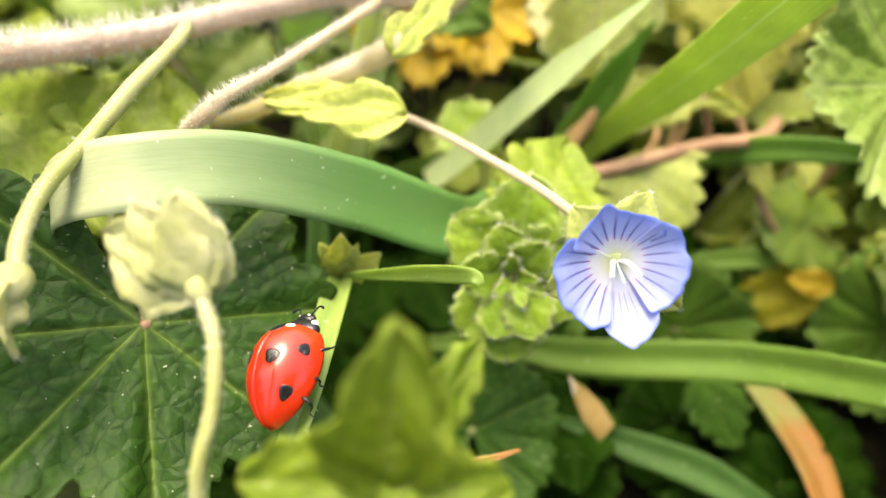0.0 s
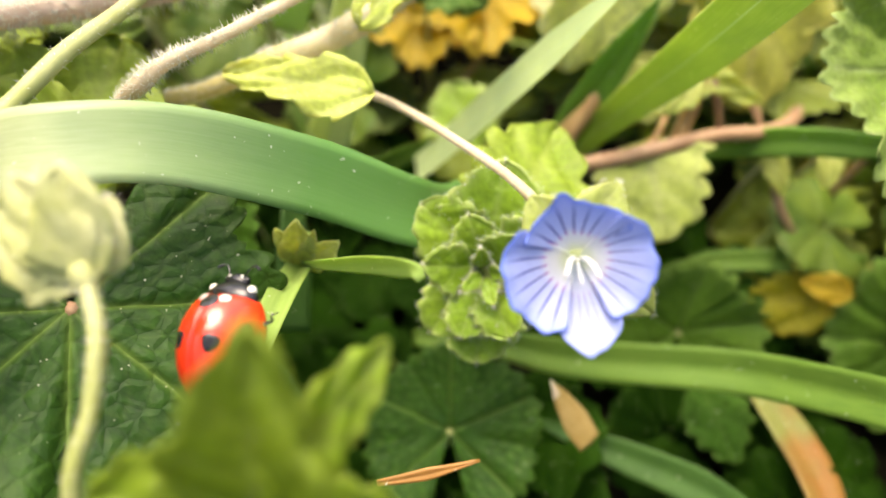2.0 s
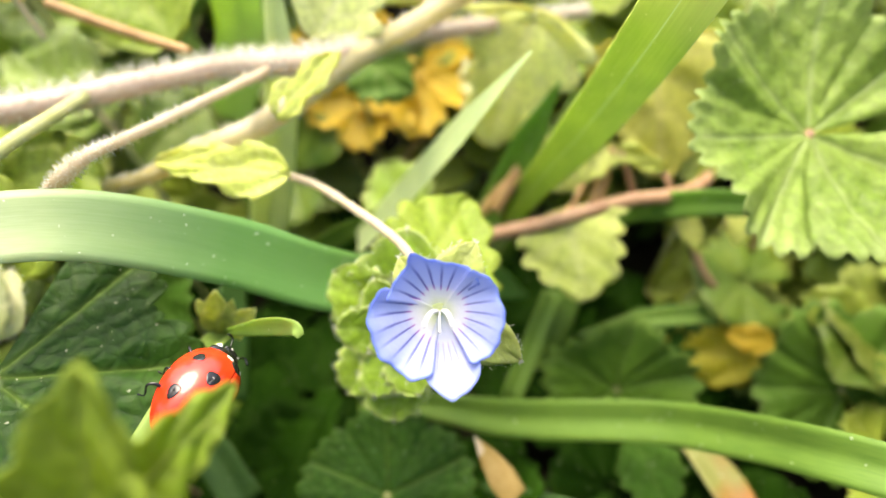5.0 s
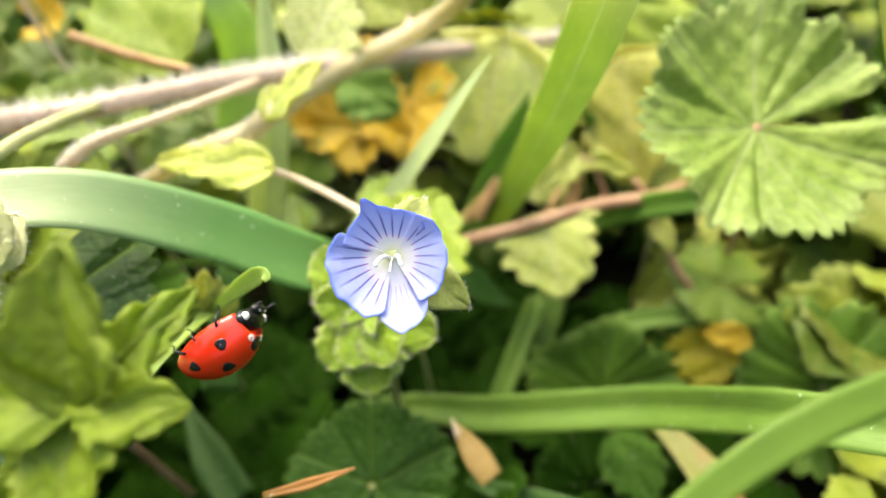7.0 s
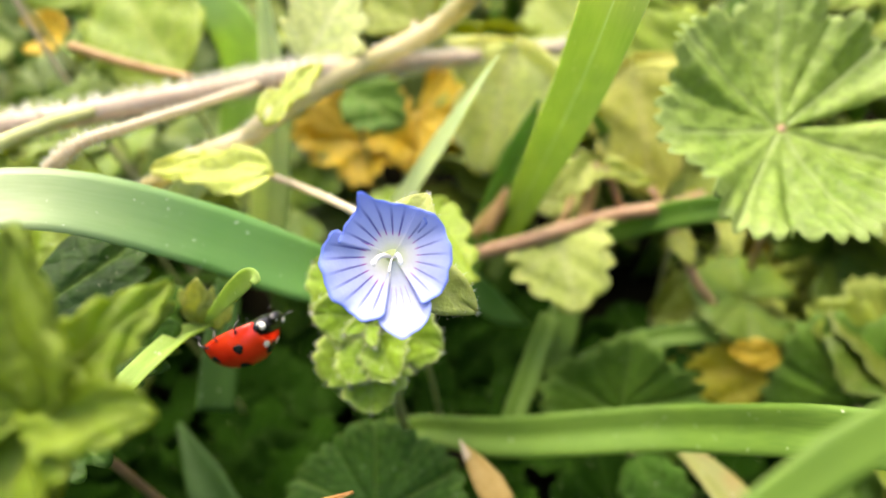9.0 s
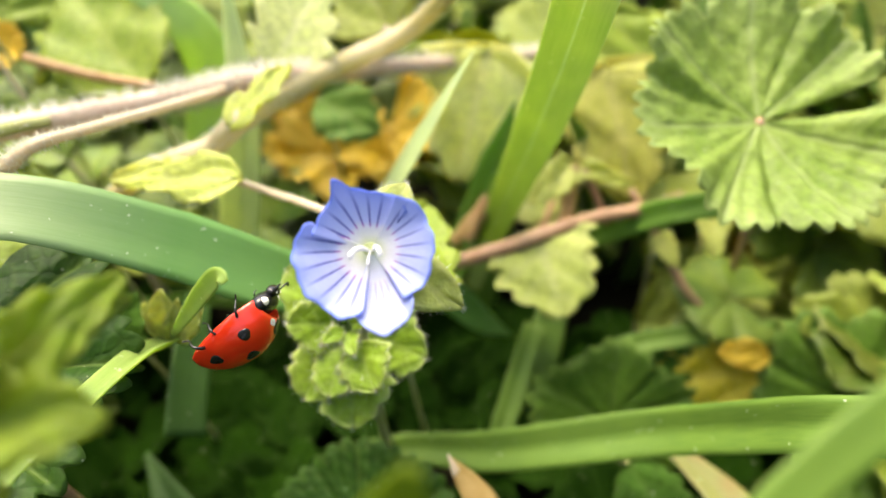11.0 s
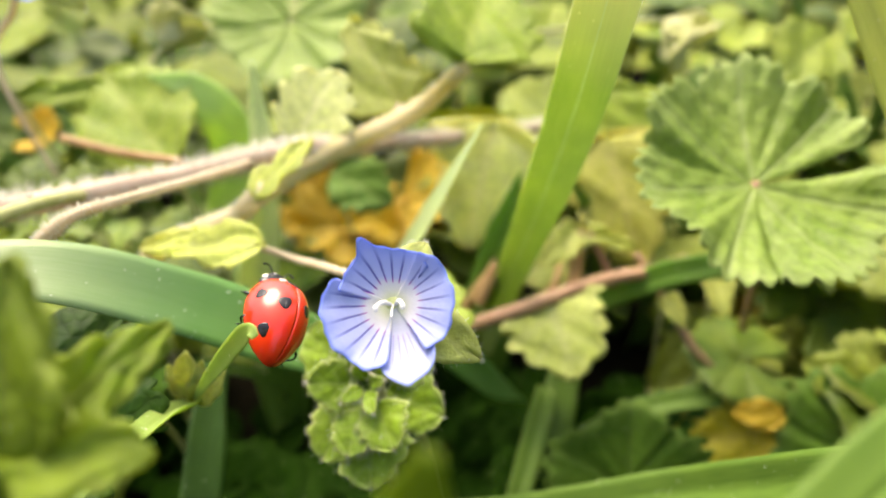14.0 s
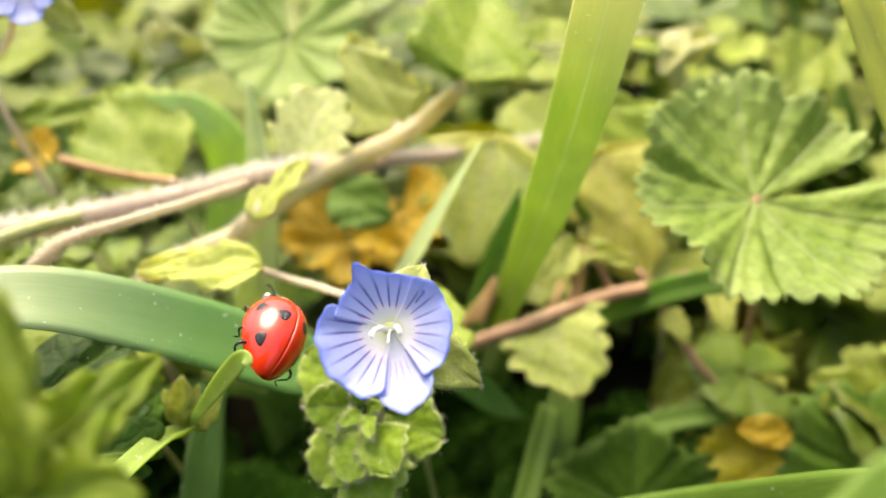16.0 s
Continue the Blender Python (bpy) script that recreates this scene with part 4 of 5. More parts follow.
for k, (b, t, l, w, m, lab) in enumerate((
        ((4.27, 5.36, 0.29), (6.02, 5.64, 0.70), 2.4, 1.5, M_UNDER_LIGHT, "olive-green leaf in the shade"),
        ((6.25, 6.49, 0.05), (7.18, 5.74, 0.06), 1.6, 1.3, M_SPEED, "yellow-green leaf among the weeds"),
        ((5.84, 7.17, 0.48), (6.92, 6.70, 0.42), 1.7, 1.2, M_UNDER_LIGHT, "olive-green leaf in the shade"),
        ((3.15, 7.27, 1.49), (3.41, 8.23, 1.85), 1.2, 1.1, M_WHITISH, "pale green toothed leaf among the weeds"),
        ((1.90, 7.17, 2.60), (1.64, 8.14, 2.97), 1.3, 1.0, M_WHITISH, "pale green toothed leaf among the weeds"),
        ((4.69, 9.94, 1.74), (3.78, 8.97, 1.37), 2.2, 1.7, M_SPEED, "yellow-green leaf among the weeds"),
        ((6.34, 9.65, 0.97), (7.52, 9.02, 0.81), 2.0, 1.5, M_SPEED, "yellow-green leaf among the weeds"),
        ((-2.58, 7.22, 2.87), (-3.09, 6.64, 2.74), 1.5, 1.3, M_UNDER, "green leaf in the shade"),
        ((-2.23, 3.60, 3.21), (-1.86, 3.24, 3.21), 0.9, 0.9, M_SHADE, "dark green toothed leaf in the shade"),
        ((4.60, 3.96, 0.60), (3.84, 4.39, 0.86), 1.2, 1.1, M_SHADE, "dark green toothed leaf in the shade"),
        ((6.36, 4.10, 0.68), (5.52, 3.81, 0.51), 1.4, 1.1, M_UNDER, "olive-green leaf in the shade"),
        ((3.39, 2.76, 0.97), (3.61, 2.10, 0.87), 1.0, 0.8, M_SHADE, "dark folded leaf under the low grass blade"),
        ((4.90, 7.25, 3.18), (4.20, 8.09, 4.15), 1.7, 1.4, M_SPEED, "yellow-green leaf behind the grass"),
        ((8.18, 9.18, 4.39), (7.12, 8.43, 4.07), 1.6, 1.3, M_UNDER_LIGHT, "light green leaf behind the mallow"),
        ((-4.17, 6.86, 5.49), (-3.30, 7.08, 5.39), 1.4, 0.5, M_SPEED, "narrow yellow-green leaf among the weeds"),
        ((-0.23, 7.02, 3.86), (0.5, 6.59, 3.52), 1.05, 0.95, M_MALLOW_MID, "dark veined leaf under the branch"),
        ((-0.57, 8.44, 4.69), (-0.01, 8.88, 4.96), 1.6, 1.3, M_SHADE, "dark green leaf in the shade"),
        ((6.20, 5.68, -0.57), (4.72, 5.29, -0.68), 1.6, 0.9, M_OLIVE, "olive-yellow withering leaf in the shade"),
        ((6.50, 6.74, 0.68), (5.70, 6.08, 0.51), 1.2, 0.9, M_OLIVE, "brownish-yellow withering leaf among the weeds"))):
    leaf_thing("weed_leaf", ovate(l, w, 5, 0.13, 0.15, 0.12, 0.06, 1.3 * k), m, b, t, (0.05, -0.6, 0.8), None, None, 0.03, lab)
stem("dry_stalk", [(1.52, 5.38, 2.31), (1.78, 5.62, 2.52), (2.04, 5.83, 2.71)], [0.09, 0.07, 0.03], M_DRY, "short dry brown stalk")
stem("dry_stalk", [(0.06, 6.69, 1.76), (0.33, 6.99, 1.85), (0.69, 7.51, 1.98)], [0.05, 0.05, 0.05], M_DRY, "short dry brown stalk")


# ---- dry husk ----
def husk():
    # a rolled dry scrap, wide and torn at one end, drawn out to a pale tip at the other
    b, t = arr((1.80, 1.71, 1.98)), arr((1.39, 2.23, 2.26))
    ob = thing("dry_husk", b, "curled tan dry husk on the ground", "husk")
    way = t - b
    pts = [b, b + 0.35 * way, b + 0.7 * way, t]
    part("shell", ribbon(pts, [0.3, 0.34, 0.22, 0.03], (0.5, -0.35, 0.8), 20, -0.12, thick=0.02), M_DRY, ob)
    part("tip", ribbon([b + 0.72 * way + arr((-0.06, 0, 0.03)), t + arr((-0.02, 0, 0.08))], [0.1, 0.02], (0.5, -0.35, 0.8), 8, 0.0, thick=0.02), M_STEM, ob, "pale papery tip")


husk()


# ---- seed capsules ----
def capsule(base, tip, size, stalk, label, radius=0.04):
    ob = thing("seed_capsule", base, label, "seed capsule", "seed capsules")
    base, tip = arr(base), arr(tip)
    turn = basis(base, tip, (0, -0.4, 0.9))
    part("pod", ball(base + (tip - base) * 0.3, arr((0.19, 0.22, 0.15)) * size, turn, 14, 18), M_CAPSULE, ob)
    for k in range(4):
        a = radians(90 * k + 20)
        out = turn @ arr((np.cos(a) * 0.7, 0.8, np.sin(a) * 0.45))
        face = turn @ arr((-np.cos(a) * 0.7, 0.4, -np.sin(a) * 0.8))
        m = laid(ovate(0.62 * size, 0.6 * size, 2, 0.08, 0.2, 0.3, 0.05, k, 14, 11, 0.018, 0.66, groove=0.005), base + out * 0.03, base + out, face)
        sp = part("sepal", m, M_CAPSULE, ob)
        part("hairs", join([rim_hairs(m, 70, 0.04, RNG), hairs_on(m, 60, 0.035, RNG, 0.0016)]), M_HAIR, sp)
    t = tube([base] + [arr(p) for p in stalk], [radius, radius], 24, 10)
    part("stalk", t, M_STEM_GREEN, ob)
    part("hairs", hairs_on(t, 250, 0.03, RNG), M_HAIR, ob, "fine white hairs")
    return ob


def fan_capsule(base, tips, face, stalk, label):
    """A ripening capsule held by broad sepals that fan out to one side."""
    ob = thing("seed_capsule", base, label, "seed capsule", "seed capsules")
    base = arr(base)
    mid = sum(arr(t) for t in tips) / len(tips)
    part("pod", ball(base + (mid - base) * 0.42 - arr(face) * 0.06, (0.14, 0.15, 0.11), basis(base, mid, face), 14, 18), M_CAPSULE, ob)
    part("calyx", ball(base, (0.07, 0.09, 0.065), basis(base, mid, face), 10, 14), M_CAPSULE, ob)
    for k, tip in enumerate(tips):
        d = arr(tip) - base
        size = np.linalg.norm(d)
        m = laid(coarse(size * 1.03, size * 0.92, 2, 0.06, 0.1, 0.14, 0.05, k * 1.3, 12, 13, 0.018, 0.35, 2.0, groove=0.006), base, tip, arr(face) + arr((0.25 * (k - 1.5), 0, 0)))
        sp = part("sepal", m, M_CAPSULE, ob)
        part("hairs", join([rim_hairs(m, 90, 0.04, RNG), hairs_on(m, 70, 0.03, RNG, 0.0016)]), M_HAIR, sp)
    t = tube([base] + [arr(p) for p in stalk], [0.04, 0.04], 24, 10)
    part("stalk", t, M_STEM_GREEN, ob)
    part("hairs", hairs_on(t, 420, 0.03, RNG), M_HAIR, ob, "fine white hairs")


fan_capsule((-1.29, 1.47, 5.74), [(-1.82, 1.76, 5.82), (-1.59, 1.79, 6.02), (-1.34, 1.8, 6.09), (-1.24, 1.82, 5.86)], (0.1, -0.55, 0.83), [(-1.18, 1.22, 5.67), (-1.17, 0.91, 5.53), (-1.24, 0.50, 5.27), (-1.1, 0.0, 4.4)],
            "yellowish ripening seed capsule in its sepals on a bent stalk")
capsule((-2.46, 1.67, 5.53), (-2.57, 1.48, 5.54), 0.7, [(-2.49, 1.78, 5.54)], "small yellowish seed capsule at the stalk's end")
capsule((5.29, 8.93, 4.96), (5.70, 8.41, 4.51), 1.3, [(4.74, 8.94, 5.02), (3.17, 8.87, 5.05)], "greenish seed capsule by the tall blade")
capsule((-2.49, 8.06, 5.73), (-2.15, 8.34, 6.12), 1.2, [(-2.79, 7.84, 5.41), (-2.91, 7.56, 5.00)], "greenish seed capsule among the weeds")


# ---- foreground shoot ----
def leafy_shoot(name, foot, tip, leaves, label, stalk_r=0.035):
    ob = thing(name, foot, label, "plant")
    t = tube([arr(foot), (arr(foot) + arr(tip)) / 2 + (-0.35, 0.0, 0.6), arr(tip)], [stalk_r, stalk_r * 0.7], 20, 8)
    part("stalk", t, M_STEM_GREEN, ob)
    for k, (b, e, f, length, width, teeth) in enumerate(leaves):
        part("leaf", laid(coarse(length, width, teeth, 0.12, 0.3, 0.15, 0.06, k * 1.7, base=0.3, groove=0.012), b, e, f), M_SHOOT if k in (1, 2) else M_SHOOT_SHADED, ob)
    return ob


S = arr((-0.26, 0.5, 5.78))
leafy_shoot("leafy_shoot", (-1.5, 0.4, -0.3), S, [
    (S, (-0.17, 0.88, 6.42), (0.1, -0.6, 0.75), 0.78, 0.62, 3),
    (S + (0.05, 0.1, 0.02), (0.15, 1.08, 5.87), (0.3, -0.7, 0.6), 0.66, 0.34, 4),
    (S + (0.08, 0.1, 0), (0.2, 1.05, 5.8), (0.5, -0.5, 0.6), 0.6, 0.16, 3),
    (S, (0.35, 0.48, 5.73), (0.2, -0.4, 0.9), 0.55, 0.42, 4),
    (S, (-0.89, 0.5, 5.86), (-0.2, -0.4, 0.9), 0.6, 0.5, 4),
    (S - (0, 0, 0.1), (-0.3, 0.1, 5.5), (0.0, -0.3, 0.9), 0.6, 0.55, 4),
    (S - (0.1, 0, 0.2), (-0.85, 0.6, 5.4), (0.0, -0.4, 0.9), 0.62, 0.5, 4),
    (S - (0.1, 0, 0.3), (-0.6, 0.35, 5.35), (0.1, -0.4, 0.9), 0.6, 0.5, 4),
    (S - (0.15, 0, 0.6), (-0.9, 0.4, 4.95), (-0.1, -0.4, 0.9), 0.8, 0.6, 5)], "yellow-green leafy shoot with toothed leaves")


# ---- small shoot that the ladybird climbs ----
def small_shoot():
    top = arr((-0.93, 2.67, 3.78))
    ob = thing("small_shoot", (-1.0, -0.6, -0.3), "thin light green shoot with a narrow curled leaf", "plant")
    part("stalk", ribbon([(-1.0, -0.6, -0.3), (-1.0, -0.4, 3.2), (-1.03, 0.1, 4.4), (-1.01, 0.66, 4.66), (-0.93, 1.42, 4.46), (-0.91, 2.2, 4.12), top, (-0.99, 3.0, 3.74)], [0.14, 0.15, 0.15, 0.16, 0.19, 0.23, 0.22, 0.14], [(0.2, -0.8, 0.3), (0.1, -0.6, 0.8), (0.1, -0.3, 0.95), (0.1, 0.1, 0.95), (0.1, 0.2, 0.95)], 50, 0.3), M_BLADE_BRIGHT, ob)
    part("curled_leaf", ribbon([top, (-0.6, 2.42, 4.22), (-0.2, 2.15, 4.72), (0.08, 1.95, 5.06), (0.2, 1.86, 5.19), (0.245, 1.81, 5.17)], [0.04, 0.1, 0.15, 0.15, 0.1, 0.05], (0.1, -0.72, 0.68), 30, 0.08, thick=0.012), M_BLADE_BRIGHT, ob, "narrow pale green leaf with a curled tip")
    for e, f, l, w in (((-0.85, 2.8, 4.4), (0.1, -0.6, 0.7), 0.5, 0.3), ((-0.5, 2.68, 4.15), (0.0, -0.8, 0.5), 0.5, 0.28), ((-0.68, 2.75, 4.3), (0.3, -0.7, 0.5), 0.45, 0.16), ((-1.1, 2.8, 4.2), (0.3, -0.7, 0.5), 0.4, 0.2)):
        part("leaflet", laid(ovate(l, w, 2, 0.1, 0.25, 0.1, 0.04, l * 9, 10, 7), top, e, f), M_BRACT, ob)


small_shoot()


# ---- bud cluster ----
def bud_cluster():
    c = arr((0.66, 2.75, 3.72))
    axis = unit((0.0, 0.75, 0.65))
    out = unit((-0.1, -0.75, 0.65))
    side = unit(np.cross(axis, out))
    ob = thing("bud_cluster", c - (0, -0.3, 0.6), "leafy speedwell bud cluster with hairy scalloped leaves", "bud")
    part("stalk", tube([c + axis * 0.1 - out * 0.2, c - out * 0.5 - axis * 0.5, arr((0.6, 3.0, 1.5)), arr((0.6, 3.2, -0.3))], [0.06, 0.05, 0.05, 0.05], 20, 8), M_STEM_GREEN, ob)
    # degrees round the axis, distance out, height, length, width, lift of the tip, curl
    whorls = [(10, 0.2, 0.0, 0.7, 0.76, 0.25, 0.15), (62, 0.2, 0.0, 0.5, 0.54, 0.2, 0.2), (122, 0.24, -0.05, 0.52, 0.58, 0.15, 0.2), (176, 0.32, -0.06, 0.6, 0.64, 0.15, 0.2),
              (232, 0.3, -0.05, 0.52, 0.58, 0.25, 0.2), (300, 0.2, 0.0, 0.58, 0.66, 0.25, 0.2),
              (345, 0.1, 0.1, 0.42, 0.42, 0.7, 0.3), (45, 0.1, 0.1, 0.36, 0.36, 0.8, 0.3), (150, 0.22, 0.08, 0.42, 0.46, 0.55, 0.35), (208, 0.28, 0.06, 0.38, 0.42, 0.6, 0.3), (268, 0.16, 0.1, 0.4, 0.44, 0.7, 0.35),
              (0, 0.05, 0.16, 0.22, 0.14, 1.3, 0.3), (75, 0.05, 0.16, 0.24, 0.13, 1.4, 0.3), (160, 0.07, 0.16, 0.24, 0.15, 1.2, 0.3), (240, 0.06, 0.18, 0.22, 0.13, 1.4, 0.3)]
    for k, (deg, far, high, l, w, lift, curl) in enumerate(whorls):
        a = radians(deg + 9 * np.sin(k * 2.7))
        d = axis * np.cos(a) * 1.1 + side * np.sin(a) * 0.9
        base = c + d * far * 0.85 + out * high
        m = laid(coarse(l * 1.0, w * 1.15, 4 if k < 11 else 1, 0.08, 0.14, curl * 0.7, 0.03, k * 2.1, 8, 17, 0.016, 0.4, 2.8, veins=2, groove=0.008), base, base + d + out * lift * 0.75, out - d * lift * 0.7)
        leaf = part("bud_leaf", m, M_BUD, ob)
        part("hairs", join([rim_hairs(m, 150, 0.045, RNG, 0.0015), hairs_on(m, 60, 0.04, RNG, 0.0013)]), M_HAIR, leaf, "fine white hairs")


bud_cluster()


# ---- speedwell flower ----
def petal(length, half, notch, tip=0.0, tip_at=0.0, lined=1.0, pale=0.0, power=4.0, cup=0.44, nu=30, nv=33):
    """One lobe of the bowl: a sector that reaches length in its middle and notch at its sides."""
    s, c = np.meshgrid(np.linspace(0.05, 1, nu), np.linspace(-1, 1, nv), indexing="ij")
    edge = length - (length - notch) * np.abs(c) ** power + tip * np.exp(-(((c - tip_at) / 0.14) ** 2))
    edge += (0.007 * np.sin(11 * c + 20 * length) + 0.004 * np.sin(23 * c + 5)) * (half > 40)
    edge -= 0.05 * notch * np.clip(np.abs(c) - 0.9, 0, 1) / 0.1
    r = s * (edge * s + (1 - s) * length * 0.9)
    a = c * radians(half)
    x, y = r * np.sin(a), r * np.cos(a)
    z = cup * r**2 / length + 0.016 * np.sin(5.5 * c + 1) * s**2 + 0.008 * np.sin(13 * c + 9 * length) * s**4 + 0.02 * np.abs(c) ** 3 * s
    vis = np.clip(1.55 - s * 0.85, 0, 1)
    return sheet(np.stack([x, y, z], -1), 0.01, {"across": c, "along": s, "lined": np.full_like(s, lined), "pale": pale * vis})


def flower(centre, up, facing, label, stalk, hair=True):
    ob = thing("speedwell_flower", centre, label, "flower", "speedwell flowers")
    c = arr(centre)
    turn = basis(c, c + arr(up), facing)  # columns: right, up, out
    for deg, l, half, notch, tip, tip_at, lined, pale, power, dz in (
            (100, 0.355, 62, 0.345, 0.1, -0.17, 1.0, 0.0, 6.0, -0.012), (206, 0.44, 57, 0.39, 0.0, -0.2, 0.95, 0.0, 4.5, 0.0),
            (0, 0.405, 58, 0.37, 0.0, 0.0, 0.85, 0.1, 4.5, 0.006), (283, 0.5, 33, 0.33, 0.02, 0.1, 0.85, 0.5, 2.6, 0.005)):
        a = radians(deg)
        d = turn @ arr((np.cos(a), np.sin(a), 0))
        b = c + turn[:, 2] * dz
        part("petal", laid(petal(l, half, notch, tip, tip_at, lined, pale, power), b, b + d, turn[:, 2]), M_PETAL, ob, "whitish-blue narrow lower petal" if deg == 283 else "")
    part("throat", ball(c - turn[:, 2] * 0.015, (0.075, 0.055, 0.03), turn), M_THROAT, ob, "greenish-white throat")
    for sx in (-1, 1):
        p = [c + turn @ arr((0.015 * sx, 0.0, 0.01)), c + turn @ arr((0.045 * sx, 0.012, 0.08)), c + turn @ arr((0.07 * sx, 0.0, 0.17)), c + turn @ arr((0.085 * sx, -0.03, 0.22))]
        st = part("stamen", tube(p, [0.012, 0.017, 0.015, 0.01], 14, 8), M_WHITE, ob)
        part("anther", ball(p[3], (0.016, 0.024, 0.016), turn), M_WHITE, st)
    part("pistil", tube([c, c + turn @ arr((0, -0.04, 0.1)), c + turn @ arr((0.005, -0.09, 0.19))], [0.007, 0.006, 0.009], 12, 6), M_WHITE, ob)
    for deg, l in ((-38, 0.68), (215, 0.5), (60, 0.48), (130, 0.42)):
        a = radians(deg)
        d = turn @ arr((np.cos(a), np.sin(a), -0.1))
        b = c - turn[:, 2] * 0.1
        m = laid(ovate(l, 0.38, 1, 0.0, 0.15, 0.1, 0.02, deg, 18, 11, 0.018, 0.8, 2, 0.01), b, b + d, turn[:, 2])
        sp = part("sepal", m, M_SPEED_PALE, ob)
        part("hairs", join([rim_hairs(m, 120, 0.03, RNG), hairs_on(m, 60, 0.025, RNG, 0.0014)]), M_HAIR, sp)
    t = tube([c - turn[:, 2] * 0.06] + [arr(p) for p in stalk], [0.04, 0.04, 0.038, 0.038, 0.04], 40, 8)
    part("pedicel", t, M_STEM, ob, "thin pale hairy stalk")
    if hair:
        part("hairs", hairs_on(t, 500, 0.03, RNG), M_HAIR, ob, "fine white hairs")
    return ob


flower((1.13, 1.98, 5.19), (0.0, 0.66, 0.73), (0.0, -0.74, 0.67), "blue-violet speedwell flower with dark veins and white throat",
       [(1.0, 2.3, 5.12), (0.75, 2.94, 4.74), (0.23, 3.58, 4.49), (-0.13, 3.95, 4.36), (-0.47, 3.91, 4.6)])
flower((-2.92, 6.31, 7.11), (0.1, 0.5, 0.85), (0.3, -0.7, 0.6), "second pale speedwell flower behind", [(-3.68, 6.87, 6.56), (-4.17, 6.74, 5.64), (-3.4, 6.2, 2.0), (-3.4, 6.2, -0.3)], False)


# ---- ladybird (its own space: +y ahead, +z back upwards) ----
LEN, WID, HIG = 0.67, 0.495, 0.29


def shell(a, b, swell=0.0):
    """A place on the wing cases: a from front (0) to tail (1), b degrees from the seam (0) to the rim (90), minus to the left."""
    a, b = arr(a), np.radians(arr(b))
    s = np.clip(a, 0, 1)
    back = np.clip(1 - (np.clip(s - 0.38, 0, 1) / 0.62) ** 2, 0, 1)
    fore = np.clip(1 - (np.clip(0.38 - s, 0, 1) / 0.5) ** 2, 0, 1)
    w = WID / 2 * back**0.7 * fore**0.5
    h = HIG * back**0.6 * fore**0.6
    x = (w + swell) * np.sin(b)
    z = (h + swell) * np.maximum(np.cos(b), -0.25) ** 1.0
    y = LEN / 2 - LEN * s
    return np.stack([x, y + 0 * x, z], -1)


def ladybird():
    ob = thing("ladybird", (0, 0, 0), "shiny red seven-spotted ladybird beetle", "beetle")
    spots = ((0.276, 63, 0.042), (0.415, 24, 0.05), (0.706, 58, 0.048))
    for side in (1, -1):
        a, b = np.meshgrid(np.linspace(0, 1, 36), np.linspace(0.25, 97, 24) * side, indexing="ij")
        el = part("elytron", sheet(shell(a, b), 0.012, {}), M_RED, ob)
        for sa, sb, sr in spots:
            q, r = np.meshgrid(np.linspace(0, 2 * np.pi, 24), np.linspace(0, 1, 5), indexing="ij")
            wob = 1 + 0.1 * np.sin(3 * q + sa * 20)
            rr = sr * r * wob
            da, db = rr * np.cos(q) / LEN, np.degrees(rr * np.sin(q) / 0.27)
            part("spot", sheet(shell(sa + da, (sb + db) * side, 0.007), 0.004, {}), M_BLACK, el, "black round spot")
    q, r = np.meshgrid(np.linspace(0, 2 * np.pi, 24), np.linspace(0, 1, 5), indexing="ij")
    part("scutellar_spot", sheet(shell(np.clip(0.07 + r * 0.07 * np.cos(q), 0.0, 1), r * 17 * np.sin(q), 0.007), 0.004, {}), M_BLACK, ob, "black spot at the shoulders")
    for side in (1, -1):
        part("shoulder_mark", sheet(shell(np.clip(0.035 + r * 0.03 * np.cos(q), 0.0, 1), (24 + r * 11 * np.sin(q)) * side, 0.006), 0.004, {}), M_IVORY, ob, "small ivory mark beside the shoulder spot")
    y0 = LEN / 2
    pr = part("pronotum", ball((0, y0 - 0.0, 0.03), (0.178, 0.1, 0.085), None, 16, 24), M_BLACK, ob, "black shield")
    for side in (1, -1):
        part("patch", ball((0.133 * side, y0 + 0.045, 0.036), (0.026, 0.036, 0.034), None, 10, 12), M_IVORY, pr, "ivory white corner patch")
    hd = part("head", ball((0, y0 + 0.105, 0.005), (0.085, 0.05, 0.05), None, 14, 18), M_BLACK, ob)
    for side in (1, -1):
        part("brow_spot", ball((0.042 * side, y0 + 0.13, 0.035), (0.01, 0.011, 0.008), None, 8, 10), M_IVORY, hd, "small white spot")
        part("eye", ball((0.072 * side, y0 + 0.115, 0.012), (0.016, 0.022, 0.02), None, 8, 10), M_BLACK, hd)
        part("antenna", tube([(0.055 * side, y0 + 0.14, 0.02), (0.09 * side, y0 + 0.2, 0.015), (0.13 * side, y0 + 0.195, 0.02), (0.15 * side, y0 + 0.18, 0.025)], [0.006, 0.006, 0.01, 0.01], 10, 6), M_BLACK, hd)
        for y, reach, back in ((0.15, 0.23, 0.1), (0.02, 0.24, -0.02), (-0.1, 0.22, -0.08)):
            part("leg", tube([(0.1 * side, y, 0.0), (0.22 * side, y + back * 0.4, 0.01), (0.255 * side, y + back * 0.8, -0.04), (reach * 0.85 * side, y + back * 1.1, -0.1), (reach * side, y + back * 1.4, -0.12)], [0.013, 0.013, 0.009, 0.006, 0.005], 14, 7), M_BLACK, ob)
    part("underside", ball((0, -0.01, -0.005), (0.21, 0.29, 0.06), None, 14, 20), M_BLACK, ob)
    return ob


beetle = ladybird()

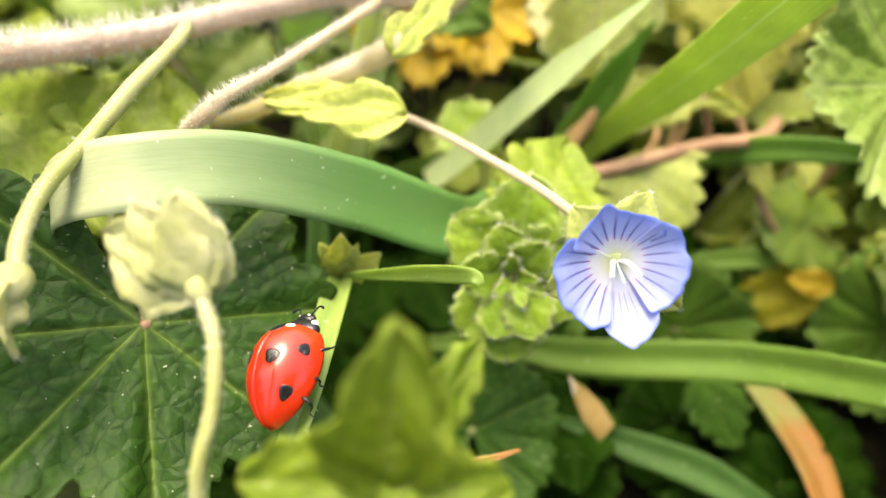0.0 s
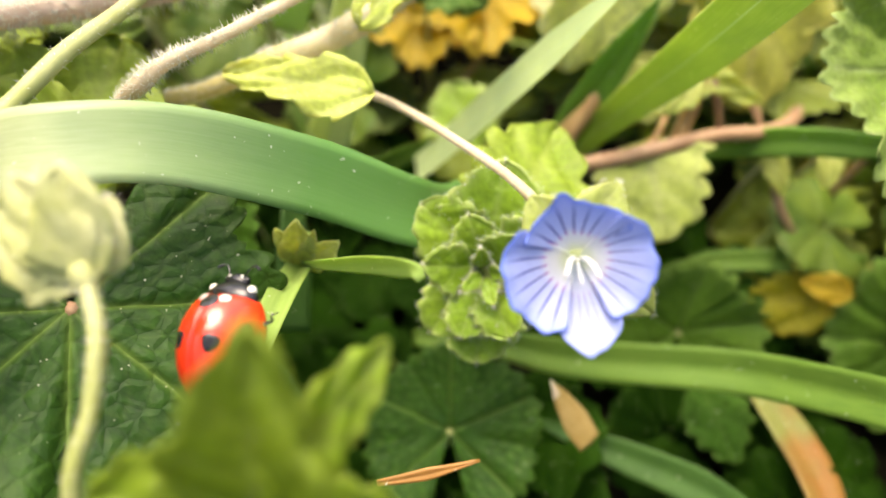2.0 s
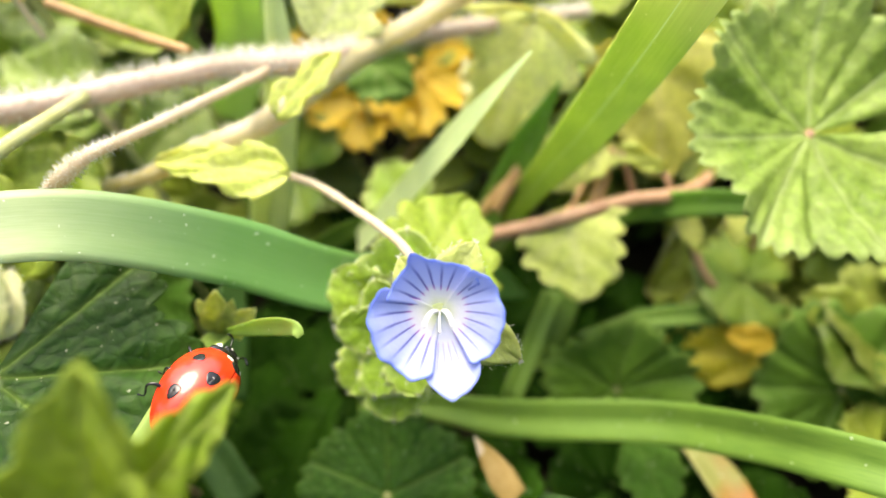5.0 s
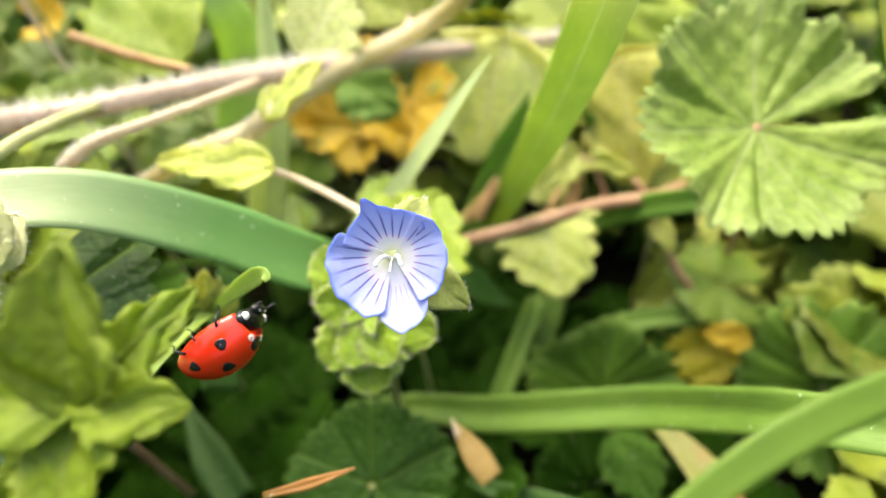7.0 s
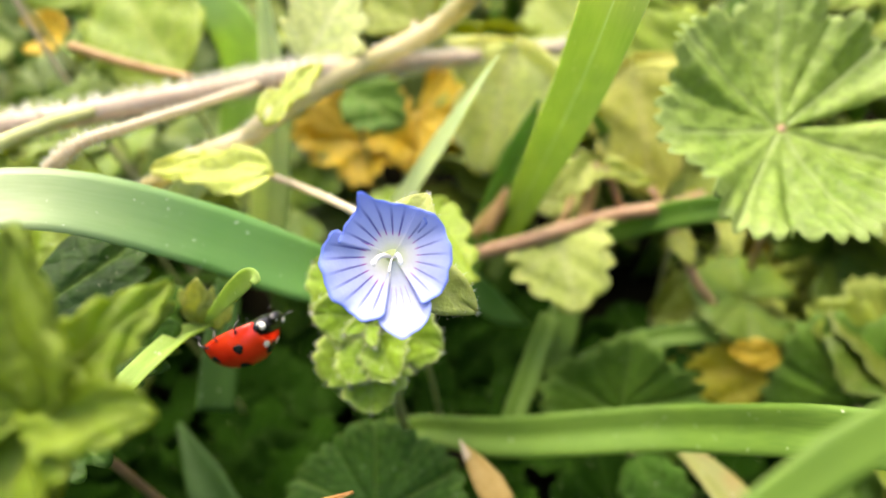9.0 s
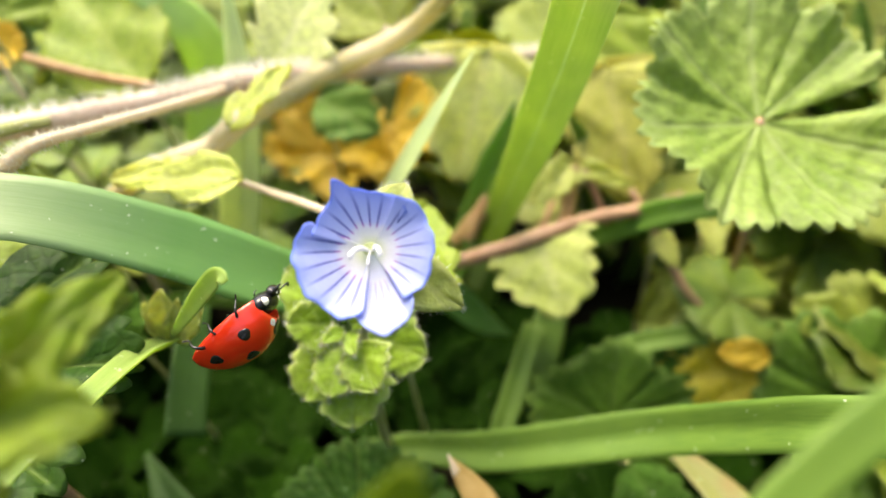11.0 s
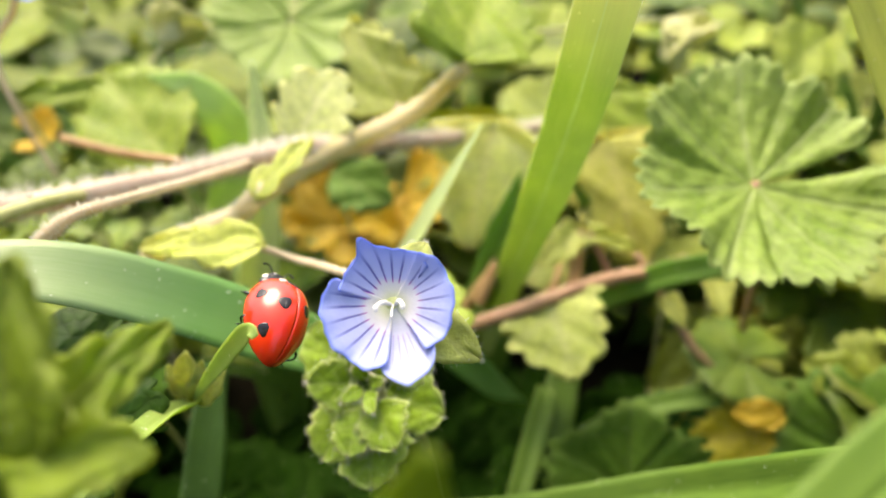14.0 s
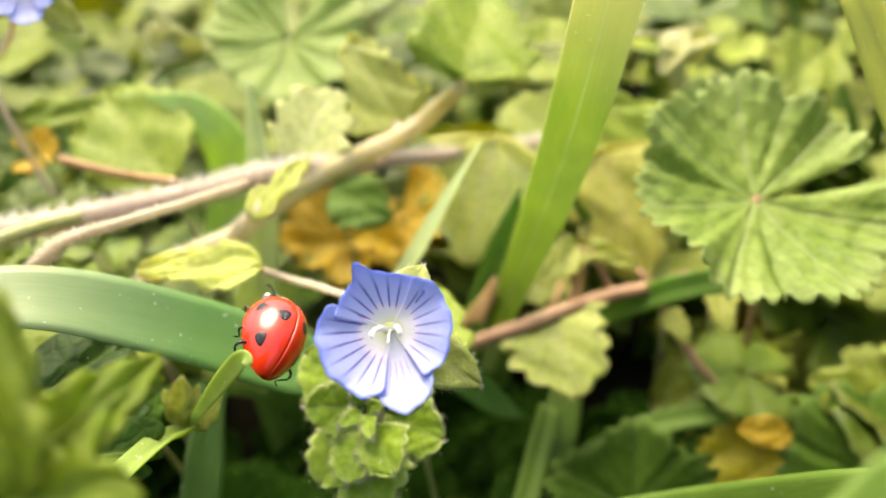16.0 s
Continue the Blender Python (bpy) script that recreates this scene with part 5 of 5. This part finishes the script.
# seconds, place (cm), turn (degrees)
BEETLE = [
    (0, -1.031, 1.336, 4.713, -1.0, -32.3, -9.3),
    (0.5, -1.012, 1.408, 4.664, -11.7, -37.5, -0.5),
    (1, -0.964, 1.473, 4.684, -2.3, -36.2, -12.1),
    (1.5, -0.951, 1.521, 4.728, 13.7, -20.4, -16.3),
    (2, -0.897, 1.410, 4.902, 17.9, -14.4, -8.9),
    (2.5, -0.972, 1.579, 4.691, 20.9, -6.1, -37.4),
    (3, -0.899, 1.546, 4.833, 12.6, 0.1, -49.4),
    (3.5, -0.799, 1.544, 4.861, -0.5, 4.6, -53.8),
    (4, -0.723, 1.484, 4.985, -12.1, 10.0, -52.1),
    (4.6, -0.660, 1.608, 4.711, -28.7, 39.0, -49.3),
    (6.8, -0.426, 1.690, 4.549, 144.2, 59.4, 91.3),
    (7, -0.343, 1.711, 4.575, 134.6, 55.9, 77.0),
    (7.5, -0.290, 2.074, 4.366, 140.3, 30.2, 87.1),
    (8, -0.339, 2.142, 4.290, 143.6, 34.1, 89.2),
    (8.5, -0.297, 2.042, 4.350, 155.4, 38.0, 86.5),
    (9.2, -0.462, 2.357, 3.978, 143.7, 37.1, 69.9),
    (11.3, 0.032, 2.024, 4.606, 144.7, 43.5, 97.7),
    (11.5, 0.086, 1.919, 4.719, 136.4, 50.6, 94.1),
    (12, 0.056, 2.019, 4.615, 123.3, 56.0, 90.9),
    (12.5, 0.162, 2.065, 4.738, 82.4, 58.9, 53.5),
    (13, 0.100, 2.220, 4.651, 70.5, 57.6, 60.7),
    (13.5, 0.138, 2.330, 4.632, 37.5, 56.5, 25.0),
    (14, 0.107, 2.411, 4.744, 31.9, 51.8, 28.6),
    (14.5, 0.121, 2.420, 4.816, 16.5, 56.9, 15.0),
    (15, 0.104, 2.463, 4.787, 16.1, 57.1, 14.7),
    (15.5, 0.111, 2.433, 4.794, 14.3, 57.6, 14.3),
    (16, 0.108, 2.476, 4.774, 13.8, 57.8, 13.8),
]


# grass tip close by, which sways up into view and sinks again
TIP = [
    (0.0, (1.35, -0.57, 5.48)), (9.2, (1.35, -0.57, 5.48)), (11.3, (1.56, 0.16, 6.05)), (11.6, (1.62, 0.13, 6.18)), (11.9, (1.67, 0.17, 6.22)),
    (12.1, (1.63, 0.23, 6.30)), (12.3, (1.55, 0.19, 6.28)), (12.5, (1.70, 0.27, 6.40)), (12.7, (1.42, 0.15, 6.33)),
    (12.9, (1.44, 0.08, 6.31)), (13.2, (1.49, 0.07, 6.33)), (13.6, (1.58, 0.04, 6.26)), (14.0, (1.48, 0.05, 6.17)),
    (14.5, (1.51, 0.02, 6.12)), (16.0, (1.58, 0.07, 6.07)),
]
near_blade = thing("grass_blade", (0, 0, 0), "blurred olive-green grass tip swaying close by", "grass", "grass blades")
TIP_LINE, TIP_WIDTHS = [(-0.35, 0.1, -2.2), (-0.25, 0.05, -1.0), (-0.12, 0.02, -0.45), (0, 0, 0)], [0.4, 0.47, 0.36, 0.06]
part("blade", ribbon(TIP_LINE, TIP_WIDTHS, (-0.1, -0.8, 0.5), 24, 0.05), M_BLADE_OLIVE, near_blade)
part("midrib", ribbon(TIP_LINE, TIP_WIDTHS, (-0.1, -0.8, 0.5), 24, 0.05, thick=0.034, nv=3, span=(-0.03, 0.03)), M_BLADE_OLIVE, near_blade)


def motions():
    walk(near_blade, [(t, pose(x * U, y * U, z * U)) for t, (x, y, z) in TIP])
    walk(beetle, [(t, pose(x * U, y * U, z * U, rx, ry, rz)) for t, x, y, z, rx, ry, rz in BEETLE])


motions()
